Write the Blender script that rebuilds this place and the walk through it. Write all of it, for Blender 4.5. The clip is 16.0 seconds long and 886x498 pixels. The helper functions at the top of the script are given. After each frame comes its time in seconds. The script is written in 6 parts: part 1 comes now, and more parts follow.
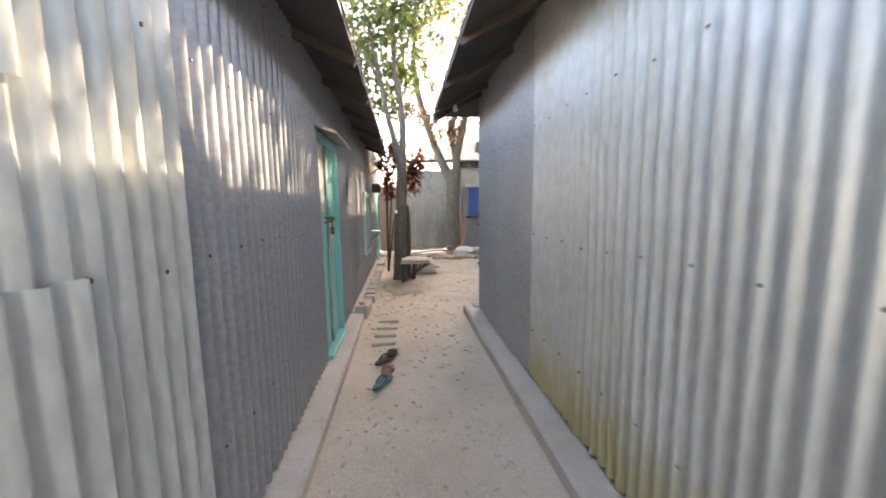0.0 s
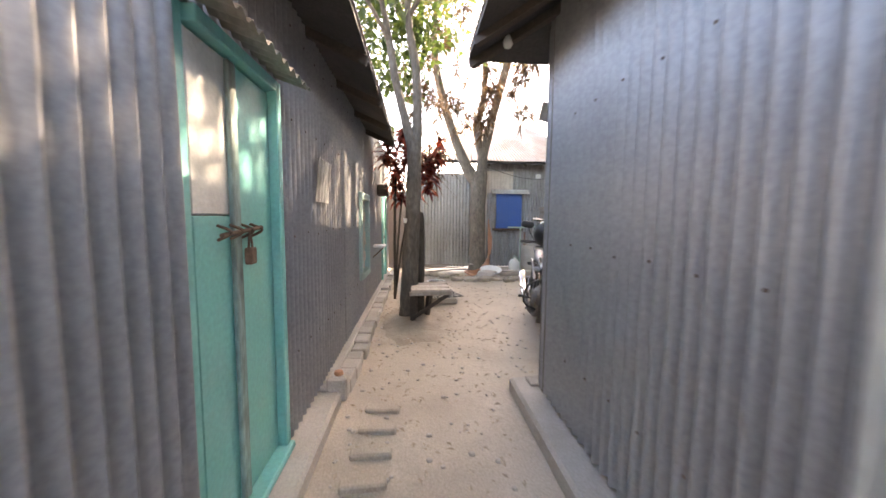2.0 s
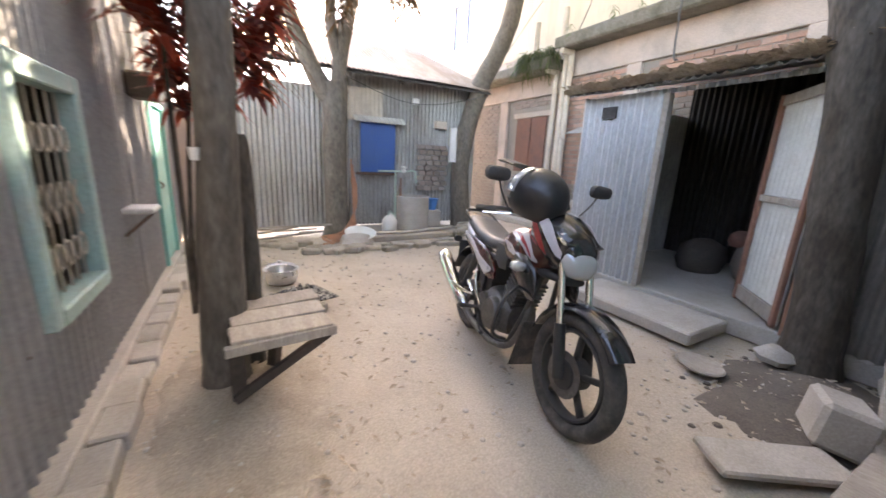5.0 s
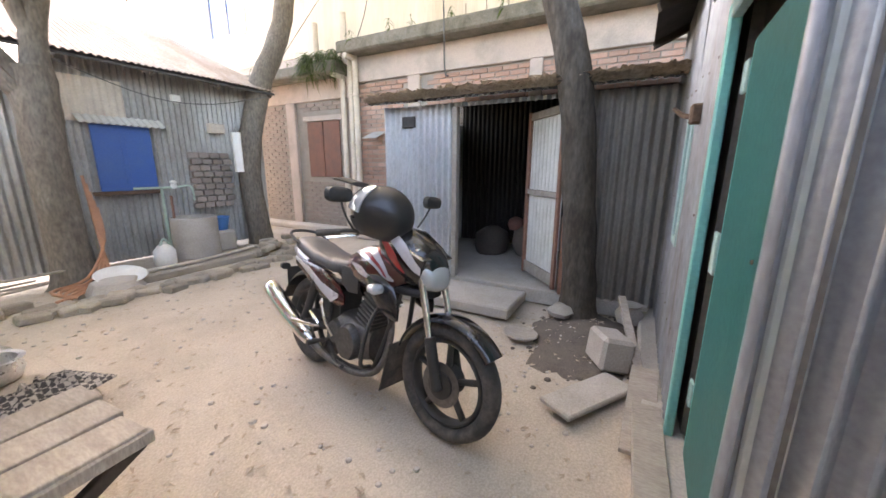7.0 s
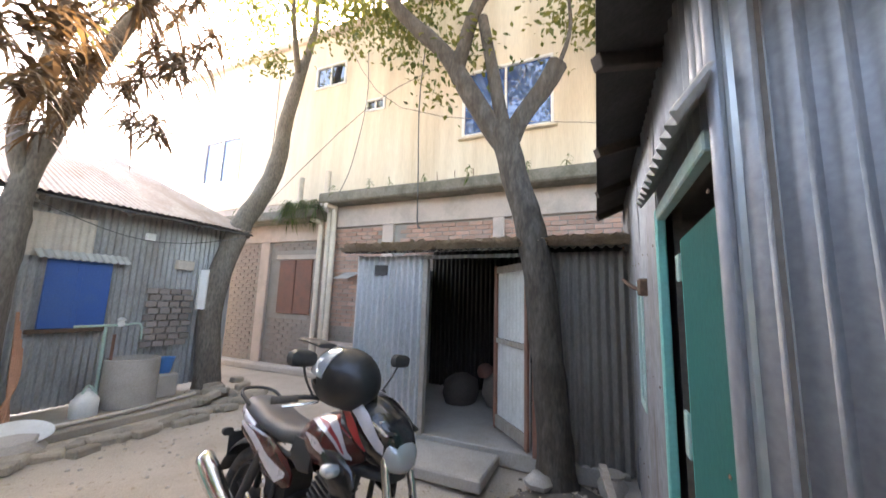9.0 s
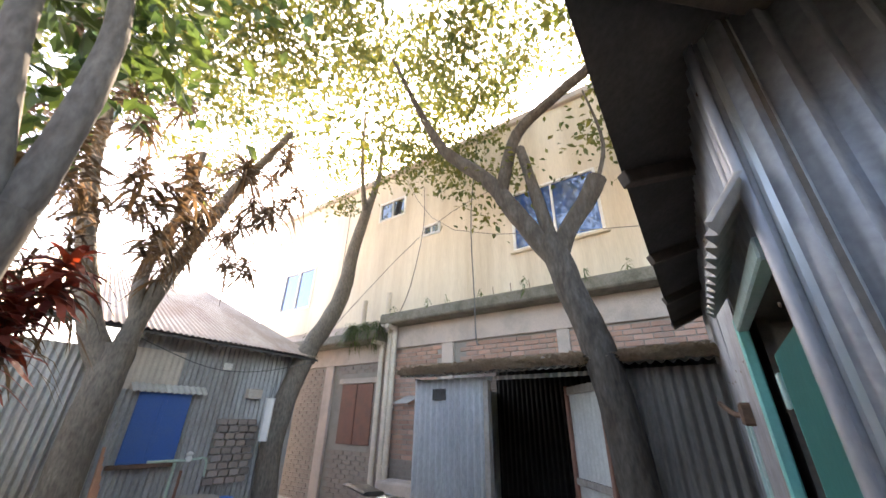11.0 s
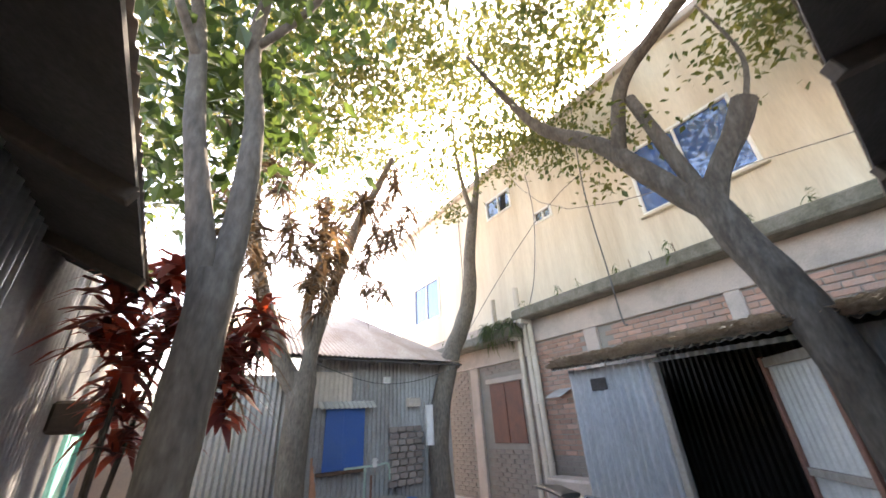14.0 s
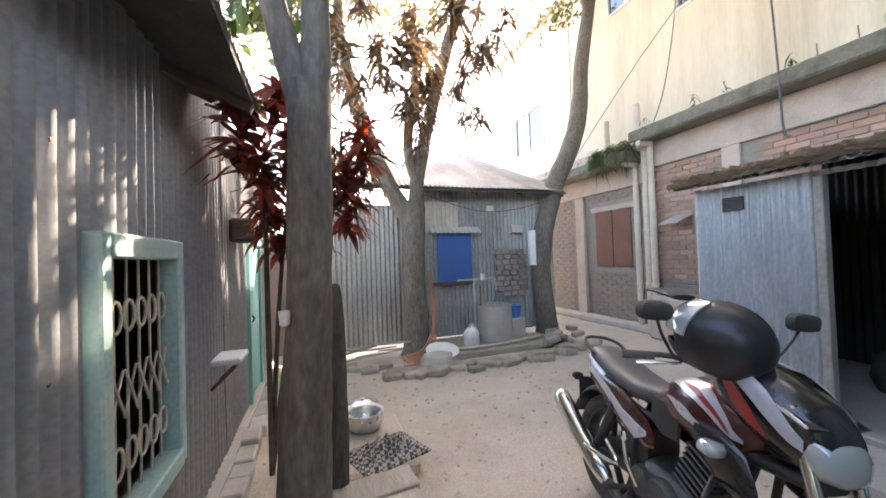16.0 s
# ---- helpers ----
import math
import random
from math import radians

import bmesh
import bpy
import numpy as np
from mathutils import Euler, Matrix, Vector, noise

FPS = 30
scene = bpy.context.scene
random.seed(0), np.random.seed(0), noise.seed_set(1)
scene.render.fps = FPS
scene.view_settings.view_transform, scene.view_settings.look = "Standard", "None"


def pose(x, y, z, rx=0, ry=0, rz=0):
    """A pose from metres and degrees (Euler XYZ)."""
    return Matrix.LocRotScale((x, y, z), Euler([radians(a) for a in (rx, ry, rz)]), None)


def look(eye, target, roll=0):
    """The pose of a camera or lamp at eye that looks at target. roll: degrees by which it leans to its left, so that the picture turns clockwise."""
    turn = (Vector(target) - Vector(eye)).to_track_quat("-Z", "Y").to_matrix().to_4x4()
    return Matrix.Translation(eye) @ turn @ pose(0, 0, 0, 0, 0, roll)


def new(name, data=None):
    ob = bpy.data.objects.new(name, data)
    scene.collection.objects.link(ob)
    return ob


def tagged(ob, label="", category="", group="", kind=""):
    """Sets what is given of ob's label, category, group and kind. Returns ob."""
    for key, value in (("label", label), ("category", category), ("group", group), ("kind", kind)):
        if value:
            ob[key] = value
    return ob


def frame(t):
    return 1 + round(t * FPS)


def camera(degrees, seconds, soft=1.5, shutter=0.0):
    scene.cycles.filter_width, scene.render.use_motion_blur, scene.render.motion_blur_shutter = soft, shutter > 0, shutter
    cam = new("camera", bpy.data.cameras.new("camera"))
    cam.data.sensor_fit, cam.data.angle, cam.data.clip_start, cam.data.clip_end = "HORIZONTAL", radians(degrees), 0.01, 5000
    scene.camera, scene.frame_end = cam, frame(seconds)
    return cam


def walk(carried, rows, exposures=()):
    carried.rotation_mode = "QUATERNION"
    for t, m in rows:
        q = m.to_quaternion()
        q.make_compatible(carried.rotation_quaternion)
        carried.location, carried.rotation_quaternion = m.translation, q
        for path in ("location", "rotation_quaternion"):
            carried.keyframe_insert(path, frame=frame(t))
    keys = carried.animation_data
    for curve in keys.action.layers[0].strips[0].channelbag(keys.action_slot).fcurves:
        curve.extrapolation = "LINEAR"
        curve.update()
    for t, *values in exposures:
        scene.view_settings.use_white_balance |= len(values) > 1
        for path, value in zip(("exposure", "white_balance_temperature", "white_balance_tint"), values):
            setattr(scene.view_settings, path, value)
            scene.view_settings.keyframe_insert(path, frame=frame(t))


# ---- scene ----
cam = camera(101.6, 16.0, shutter=0.4)
PATH = [
    (0, (-0.171, -0.148, 1.417), (0.048, 1.826, 1.176), -0.7),
    (0.5, (-0.129, 0.275, 1.391), (-0.16, 2.264, 1.177), -0.4),
    (1, (-0.121, 0.752, 1.379), (-0.131, 2.737, 1.129), 1.5),
    (1.5, (-0.132, 1.259, 1.378), (0.083, 3.225, 1.075), 0.2),
    (2, (-0.127, 1.754, 1.364), (0.015, 3.741, 1.186), 0.5),
    (2.5, (-0.167, 2.231, 1.364), (-0.168, 4.219, 1.141), -0.6),
    (3, (-0.244, 2.666, 1.364), (-0.217, 4.655, 1.152), -2.0),
    (3.5, (-0.247, 3.175, 1.369), (-0.256, 5.161, 1.139), -0.7),
    (4, (-0.201, 3.569, 1.355), (0.153, 5.51, 1.026), 1.7),
    (4.5, (-0.175, 3.947, 1.362), (0.522, 5.772, 0.934), -0.1),
    (5, (-0.115, 4.277, 1.329), (0.854, 5.963, 0.86), 2.8),
    (5.2, (-0.064, 4.376, 1.327), (1.024, 5.976, 0.823), 3.1),
    (7.3, (-0.226, 4.565, 1.441), (1.528, 5.442, 1.047), 0.6),
    (7.5, (-0.225, 4.564, 1.455), (1.546, 5.43, 1.118), 0.9),
    (8, (-0.209, 4.56, 1.492), (1.604, 5.393, 1.365), 0.0),
    (8.5, (-0.219, 4.569, 1.53), (1.612, 5.37, 1.582), 0.9),
    (9, (-0.231, 4.573, 1.581), (1.577, 5.379, 1.867), 1.9),
    (9.2, (-0.213, 4.566, 1.607), (1.580, 5.369, 1.955), 2.0),
    (11.3, (-0.186, 4.496, 1.648), (1.236, 5.523, 2.583), 1.6),
    (11.5, (-0.200, 4.525, 1.665), (1.198, 5.536, 2.648), 2.3),
    (12, (-0.231, 4.505, 1.688), (1.084, 5.54, 2.755), 1.0),
    (12.5, (-0.254, 4.508, 1.699), (0.972, 5.574, 2.837), 1.9),
    (13, (-0.275, 4.525, 1.7), (0.919, 5.688, 2.776), 0.2),
    (13.5, (-0.249, 4.601, 1.658), (0.878, 5.915, 2.637), -1.7),
    (14, (-0.225, 4.658, 1.647), (0.842, 6.101, 2.511), -3.5),
    (14.5, (-0.222, 4.708, 1.641), (0.737, 6.293, 2.377), -3.4),
    (15, (-0.166, 4.757, 1.602), (0.683, 6.496, 2.098), -3.8),
    (15.5, (-0.176, 4.779, 1.573), (0.574, 6.618, 1.805), -3.4),
    (16, (-0.152, 4.793, 1.537), (0.509, 6.68, 1.579), -2.0),
]
EXPOSURES = [(0.0, 3.8, 8100, 17), (1.5, 3.82, 8200, 20), (3.5, 3.72, 8200, 21), (5.0, 3.92, 8000, 20), (7.5, 4.0, 8300, 20), (9.0, 3.68, 7700, 17), (12.5, 3.14, 7500, 17), (16.0, 3.53, 7300, 16)]
walk(cam, [(t, look(eye, target, roll)) for t, eye, target, roll in PATH], EXPOSURES)

# ---- world, sun, exposure ----
world = bpy.data.worlds.new("sky_world")
scene.world = world
world.use_nodes = True
wn = world.node_tree
sky = wn.nodes.new("ShaderNodeTexSky")
sky.sky_type = "NISHITA"
sky.sun_disc = False
SUN_WAY = Vector((0.6, 0.5, 0.61)).normalized()
sky.sun_elevation = math.asin(SUN_WAY.z)
sky.sun_rotation = math.atan2(SUN_WAY.x, SUN_WAY.y)
sky.dust_density = 3.0
wn.links.new(sky.outputs["Color"], wn.nodes["Background"].inputs["Color"])
wn.nodes["Background"].inputs["Strength"].default_value = 0.15
sun = new("sun", bpy.data.lights.new("sun", "SUN"))
sun.data.energy = 3.8
sun.data.angle = radians(0.5)
sun.data.color = (1.0, 0.9, 0.76)
sun.matrix_world = look(SUN_WAY * 30, (0, 0, 0))


# ---- materials ----
def material(name, base, rough=0.7, metal=0.0, spots=None, spot_amount=0.5, spot_scale=2.0, grain=60.0, vary=0.12,
             bump=0.15, bump_scale=None, stretch=(1, 1, 1), random_tint=0.0, coat=0.0, algae=None):
    """A surface with two scales of variation: broad stains and a fine grain with relief."""
    m = bpy.data.materials.new(name)
    m.use_nodes = True
    nt = m.node_tree
    n, l = nt.nodes, nt.links
    bsdf = n["Principled BSDF"]
    geo = n.new("ShaderNodeNewGeometry")
    mp = n.new("ShaderNodeMapping")
    mp.inputs["Scale"].default_value = stretch
    l.new(geo.outputs["Position"], mp.inputs["Vector"])
    big = n.new("ShaderNodeTexNoise")
    big.inputs["Scale"].default_value, big.inputs["Detail"].default_value = spot_scale, 8
    big.inputs["Roughness"].default_value = 0.65
    l.new(mp.outputs["Vector"], big.inputs["Vector"])
    ramp = n.new("ShaderNodeValToRGB")
    ramp.color_ramp.elements[0].position, ramp.color_ramp.elements[1].position = 0.42, 0.68
    l.new(big.outputs["Fac"], ramp.inputs["Fac"])
    fine = n.new("ShaderNodeTexNoise")
    fine.inputs["Scale"].default_value, fine.inputs["Detail"].default_value = grain, 4
    l.new(mp.outputs["Vector"], fine.inputs["Vector"])
    mix = n.new("ShaderNodeMix")
    mix.data_type = "RGBA"
    mix.inputs["A"].default_value = (*base, 1)
    mix.inputs["B"].default_value = (*(spots or [c * 0.7 for c in base]), 1)
    mul = n.new("ShaderNodeMath")
    mul.operation = "MULTIPLY"
    mul.inputs[1].default_value = spot_amount
    l.new(ramp.outputs["Color"], mul.inputs[0])
    l.new(mul.outputs[0], mix.inputs["Factor"])
    hsv = n.new("ShaderNodeHueSaturation")
    val = n.new("ShaderNodeMapRange")
    val.inputs["From Min"].default_value, val.inputs["From Max"].default_value = 0.3, 0.7
    val.inputs["To Min"].default_value, val.inputs["To Max"].default_value = 1 - vary, 1 + vary
    l.new(fine.outputs["Fac"], val.inputs["Value"])
    last = val.outputs["Result"]
    if random_tint:
        info = n.new("ShaderNodeObjectInfo")
        rr = n.new("ShaderNodeMapRange")
        rr.inputs["To Min"].default_value, rr.inputs["To Max"].default_value = 1 - random_tint, 1 + random_tint
        l.new(info.outputs["Random"], rr.inputs["Value"])
        mm = n.new("ShaderNodeMath")
        mm.operation = "MULTIPLY"
        l.new(last, mm.inputs[0])
        l.new(rr.outputs["Result"], mm.inputs[1])
        last = mm.outputs[0]
    l.new(last, hsv.inputs["Value"])
    l.new(mix.outputs["Result"], hsv.inputs["Color"])
    l.new(hsv.outputs["Color"], bsdf.inputs["Base Color"])
    if algae:
        # a mustard crust with a ragged upper edge
        sep = n.new("ShaderNodeSeparateXYZ")
        l.new(geo.outputs["Position"], sep.inputs["Vector"])
        rag = n.new("ShaderNodeTexNoise")
        rag.inputs["Scale"].default_value, rag.inputs["Detail"].default_value = 5.0, 6
        l.new(geo.outputs["Position"], rag.inputs["Vector"])
        add = n.new("ShaderNodeMath")
        add.operation = "MULTIPLY_ADD"
        add.inputs[1].default_value = 0.7
        l.new(rag.outputs["Fac"], add.inputs[0])
        l.new(sep.outputs["Z"], add.inputs[2])
        edge = n.new("ShaderNodeMapRange")
        edge.inputs["From Min"].default_value, edge.inputs["From Max"].default_value = 0.5, 0.95
        edge.inputs["To Min"].default_value, edge.inputs["To Max"].default_value = 0.75, 0.0
        l.new(add.outputs[0], edge.inputs["Value"])
        crust = n.new("ShaderNodeMix")
        crust.data_type = "RGBA"
        crust.inputs["B"].default_value = (*algae, 1)
        l.new(hsv.outputs["Color"], crust.inputs["A"])
        l.new(edge.outputs["Result"], crust.inputs["Factor"])
        l.new(crust.outputs["Result"], bsdf.inputs["Base Color"])
    bsdf.inputs["Roughness"].default_value = rough
    bsdf.inputs["Metallic"].default_value = metal
    bsdf.inputs["Coat Weight"].default_value = coat
    rmap = n.new("ShaderNodeMapRange")
    rmap.inputs["To Min"].default_value, rmap.inputs["To Max"].default_value = max(0.03, rough - 0.12), min(1, rough + 0.12)
    l.new(big.outputs["Fac"], rmap.inputs["Value"])
    l.new(rmap.outputs["Result"], bsdf.inputs["Roughness"])
    if bump:
        b = n.new("ShaderNodeBump")
        b.inputs["Strength"].default_value, b.inputs["Distance"].default_value = bump, 0.01
        if bump_scale:
            f2 = n.new("ShaderNodeTexNoise")
            f2.inputs["Scale"].default_value, f2.inputs["Detail"].default_value = bump_scale, 6
            l.new(mp.outputs["Vector"], f2.inputs["Vector"])
            l.new(f2.outputs["Fac"], b.inputs["Height"])
        else:
            l.new(fine.outputs["Fac"], b.inputs["Height"])
        l.new(b.outputs["Normal"], bsdf.inputs["Normal"])
    return m


def leaf_material(name, base, second, glow=0.5):
    """Thin leaves: part of the light passes through, colour varies leaf by leaf."""
    m = bpy.data.materials.new(name)
    m.use_nodes = True
    nt = m.node_tree
    n, l = nt.nodes, nt.links
    bsdf, out = n["Principled BSDF"], n["Material Output"]
    geo = n.new("ShaderNodeNewGeometry")
    mix = n.new("ShaderNodeMix")
    mix.data_type = "RGBA"
    mix.inputs["A"].default_value, mix.inputs["B"].default_value = (*base, 1), (*second, 1)
    l.new(geo.outputs["Random Per Island"], mix.inputs["Factor"])
    l.new(mix.outputs["Result"], bsdf.inputs["Base Color"])
    bsdf.inputs["Roughness"].default_value = 0.42
    tr = n.new("ShaderNodeBsdfTranslucent")
    br = n.new("ShaderNodeHueSaturation")
    br.inputs["Value"].default_value, br.inputs["Saturation"].default_value = 1.9, 1.1
    l.new(mix.outputs["Result"], br.inputs["Color"])
    l.new(br.outputs["Color"], tr.inputs["Color"])
    ms = n.new("ShaderNodeMixShader")
    ms.inputs["Fac"].default_value = glow
    l.new(bsdf.outputs["BSDF"], ms.inputs[1])
    l.new(tr.outputs["BSDF"], ms.inputs[2])
    l.new(ms.outputs["Shader"], out.inputs["Surface"])
    return m


M = {}
M["tin"] = material("galvanised_tin", (0.37, 0.375, 0.385), 0.42, 0.5, (0.32, 0.32, 0.33), 0.7, 1.6, 45, 0.12, 0.12, 9, random_tint=0.06)
M["tin_light"] = material("bright_tin", (0.6, 0.62, 0.6), 0.4, 0.5, (0.52, 0.49, 0.38), 0.6, 2.2, 40, 0.10, 0.12, 9, (1, 1, 0.35), random_tint=0.06)
M["tin_stained"] = material("stained_tin", (0.57, 0.59, 0.57), 0.42, 0.45, (0.46, 0.44, 0.36), 0.6, 2.2, 40, 0.1, 0.14, 9, (1, 1, 0.35), random_tint=0.06, algae=(0.42, 0.34, 0.12))
# a somewhat darker brown than the packed earth, for one soil patch
M["darker_earth"] = material("darker_earth", (0.42, 0.355, 0.285), 0.97, 0, (0.28, 0.23, 0.18), 0.7, 4, 90, 0.2, 0.6, 28)
M["tin_old"] = material("weathered_tin", (0.42, 0.425, 0.415), 0.6, 0.25, (0.23, 0.2, 0.17), 0.7, 2.5, 50, 0.14, 0.15, 10, (1, 1, 0.4), random_tint=0.08)
M["tin_shed"] = material("shed_tin", (0.5, 0.515, 0.525), 0.4, 0.5, (0.33, 0.33, 0.33), 0.6, 2.5, 50, 0.12, 0.15, 10, (1, 1, 0.4), random_tint=0.06)
M["tin_yard"] = material("bluish_tin", (0.31, 0.325, 0.35), 0.45, 0.4, (0.2, 0.175, 0.15), 0.75, 2.6, 45, 0.14, 0.2, 9, (1, 1, 0.3), random_tint=0.06)
# near-black tin for the roof soffits and the plate on the shed front
M["tin_black"] = material("near_black_tin", (0.06, 0.056, 0.055), 0.85, 0.0, (0.03, 0.027, 0.026), 0.7, 3, 50, 0.2, 0.2)
M["tin_roof"] = material("old_roof_tin", (0.42, 0.36, 0.31), 0.6, 0.2, (0.28, 0.19, 0.13), 0.7, 2.0, 50, 0.15, 0.2, 12, (1, 0.4, 1), random_tint=0.06)
M["dirt"] = material("packed_earth", (0.5, 0.43, 0.35), 0.95, 0, (0.36, 0.3, 0.24), 0.7, 1.1, 90, 0.16, 0.5, 26)
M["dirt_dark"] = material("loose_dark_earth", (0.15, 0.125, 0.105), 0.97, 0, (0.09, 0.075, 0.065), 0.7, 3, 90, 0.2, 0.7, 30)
M["cement"] = material("cement", (0.45, 0.415, 0.37), 0.9, 0, (0.33, 0.29, 0.24), 0.6, 3, 80, 0.12, 0.3, 30, random_tint=0.1)
M["rubble"] = material("dusty_rubble", (0.38, 0.33, 0.27), 0.95, 0, (0.26, 0.22, 0.175), 0.7, 4, 80, 0.15, 0.5, 26, random_tint=0.15)
M["tin_dull"] = material("dirty_brown_tin", (0.25, 0.235, 0.215), 0.65, 0.15, (0.16, 0.135, 0.11), 0.7, 2.5, 50, 0.14, 0.15, 10, (1, 1, 0.4), random_tint=0.08)
M["helmet_black"] = material("satin_black", (0.018, 0.018, 0.02), 0.36, 0, (0.04, 0.037, 0.034), 0.5, 7, 60, 0.1, 0.03, coat=0.15)
M["plaster"] = material("stained_plaster", (0.68, 0.61, 0.49), 0.9, 0, (0.4, 0.31, 0.2), 0.6, 1.5, 60, 0.06, 0.2, 20, (1, 1, 0.1))
M["beam"] = material("pinkish_plaster", (0.5, 0.42, 0.37), 0.92, 0, (0.3, 0.27, 0.24), 0.7, 2.0, 60, 0.1, 0.3, 20)
M["ledge"] = material("mossy_concrete", (0.2, 0.185, 0.155), 0.95, 0, (0.09, 0.09, 0.06), 0.8, 4, 60, 0.2, 0.6, 25)
M["brick"] = material("brick", (0.42, 0.25, 0.19), 0.92, 0, (0.32, 0.26, 0.23), 0.7, 5, 70, 0.12, 0.4, 40, random_tint=0.22)
M["brick_dull"] = material("dusty_brick", (0.31, 0.255, 0.225), 0.94, 0, (0.24, 0.22, 0.2), 0.7, 5, 70, 0.12, 0.4, 40, random_tint=0.2)
M["mortar"] = material("mortar", (0.3, 0.275, 0.245), 0.95, 0, None, 0.5, 5, 80, 0.15, 0.4)
M["bark"] = material("bark", (0.13, 0.11, 0.09), 0.95, 0, (0.25, 0.23, 0.2), 0.4, 9, 40, 0.3, 1.0, 22, (1, 1, 0.35))
M["bark_dark"] = material("dark_bark", (0.052, 0.04, 0.03), 0.95, 0, (0.2, 0.19, 0.165), 0.3, 11, 40, 0.3, 1.0, 22, (1, 1, 0.35))
# Bark made darker and browner: the slim tree's backlit shade is in this colour.
M["bark_brown_backlit"] = material("backlit_brown_bark", (0.095, 0.08, 0.065), 0.95, 0, (0.19, 0.175, 0.15), 0.4, 9, 40, 0.3, 1.0, 22, (1, 1, 0.35))
# Near-black that stands for the shade inside the shed, on its back wall.
M["shed_shade"] = material("shed_shade", (0.022, 0.02, 0.018), 0.9, 0, (0.012, 0.011, 0.01), 0.6, 3, 50, 0.2, 0.2)
M["wood"] = material("grey_wood", (0.36, 0.32, 0.275), 0.85, 0, (0.25, 0.21, 0.175), 0.6, 4, 30, 0.15, 0.3, 40, (4, 1, 1), random_tint=0.12)
M["wood_red"] = material("red_painted_wood", (0.27, 0.13, 0.09), 0.75, 0, (0.2, 0.12, 0.09), 0.6, 6, 50, 0.15, 0.2)
M["wood_dark"] = material("dark_wood", (0.07, 0.055, 0.045), 0.85, 0, None, 0.6, 5, 40, 0.2, 0.3)
M["shutter"] = material("rusty_shutter", (0.2, 0.09, 0.065), 0.8, 0, (0.12, 0.08, 0.07), 0.6, 6, 60, 0.15, 0.2)
M["teal"] = material("teal_paint", (0.15, 0.5, 0.46), 0.5, 0, (0.27, 0.44, 0.42), 0.5, 3, 50, 0.08, 0.12, 18, random_tint=0.05)
M["teal_worn"] = material("rust_smeared_teal", (0.24, 0.36, 0.34), 0.7, 0.1, (0.1, 0.075, 0.055), 0.9, 7, 60, 0.2, 0.3, 20, (1, 1, 0.3))
M["teal_dark"] = material("deep_teal_paint", (0.008, 0.11, 0.106), 0.5, 0, (0.03, 0.15, 0.15), 0.6, 3, 50, 0.1, 0.1)
M["teal_pale"] = material("pale_teal_paint", (0.33, 0.5, 0.48), 0.6, 0, (0.42, 0.45, 0.42), 0.6, 5, 50, 0.1, 0.15)
M["white_paint"] = material("dirty_white_paint", (0.62, 0.62, 0.58), 0.7, 0, (0.47, 0.46, 0.42), 0.6, 4, 50, 0.08, 0.1)
M["pvc"] = material("aged_pvc", (0.6, 0.53, 0.44), 0.6, 0, (0.42, 0.36, 0.3), 0.6, 5, 50, 0.08, 0.1)
M["pvc_orange"] = material("orange_hose", (0.5, 0.25, 0.15), 0.6, 0, None, 0.5, 5, 50, 0.1, 0.1)
M["green_pipe"] = material("pale_green_pipe", (0.4, 0.52, 0.44), 0.6, 0, None, 0.5, 5, 50, 0.1, 0.1)
M["blue"] = material("blue_plastic", (0.025, 0.1, 0.33), 0.5, 0, (0.05, 0.12, 0.28), 0.6, 4, 50, 0.08, 0.05)
M["bucket"] = material("light_blue_plastic", (0.06, 0.24, 0.6), 0.45, 0, None, 0.3, 4, 50, 0.05, 0.05)
M["white"] = material("white_plastic", (0.75, 0.75, 0.72), 0.5, 0, (0.6, 0.58, 0.52), 0.5, 6, 50, 0.05, 0.05)
M["cloth_white"] = material("white_cloth", (0.72, 0.71, 0.68), 0.95, 0, None, 0.3, 8, 200, 0.08, 0.3)
M["alu"] = material("dented_aluminium", (0.7, 0.7, 0.69), 0.3, 0.9, (0.45, 0.43, 0.4), 0.6, 12, 60, 0.1, 0.15)
M["black_gloss"] = material("black_gloss", (0.016, 0.016, 0.018), 0.22, 0, (0.05, 0.045, 0.04), 0.4, 8, 60, 0.1, 0.02, coat=0.6)
M["black_matt"] = material("black_plastic", (0.03, 0.03, 0.031), 0.55, 0, (0.07, 0.065, 0.055), 0.6, 8, 60, 0.1, 0.1)
M["rubber"] = material("dusty_rubber", (0.05, 0.048, 0.046), 0.85, 0, (0.16, 0.14, 0.12), 0.7, 9, 60, 0.15, 0.2)
M["seat"] = material("seat_vinyl", (0.07, 0.07, 0.075), 0.45, 0, (0.14, 0.135, 0.13), 0.5, 6, 120, 0.1, 0.15)
M["chrome"] = material("chrome", (0.82, 0.82, 0.82), 0.12, 1.0, (0.6, 0.58, 0.55), 0.4, 10, 60, 0.03, 0.02)
M["engine"] = material("engine_alloy", (0.15, 0.145, 0.14), 0.5, 0.7, (0.1, 0.095, 0.09), 0.7, 10, 60, 0.15, 0.2)
M["maroon"] = material("maroon_paint", (0.07, 0.013, 0.012), 0.25, 0, (0.09, 0.02, 0.018), 0.5, 6, 60, 0.05, 0.02, coat=0.7)
M["red"] = material("red_decal", (0.36, 0.028, 0.03), 0.3, 0, None, 0.2, 6, 60, 0.05, 0.0, coat=0.5)
M["silver"] = material("silver_decal", (0.66, 0.64, 0.66), 0.3, 0.3, (0.5, 0.46, 0.48), 0.4, 8, 60, 0.05, 0.0, coat=0.4)
M["rust"] = material("rusty_iron", (0.16, 0.1, 0.07), 0.8, 0.3, (0.08, 0.06, 0.05), 0.6, 12, 60, 0.2, 0.3)
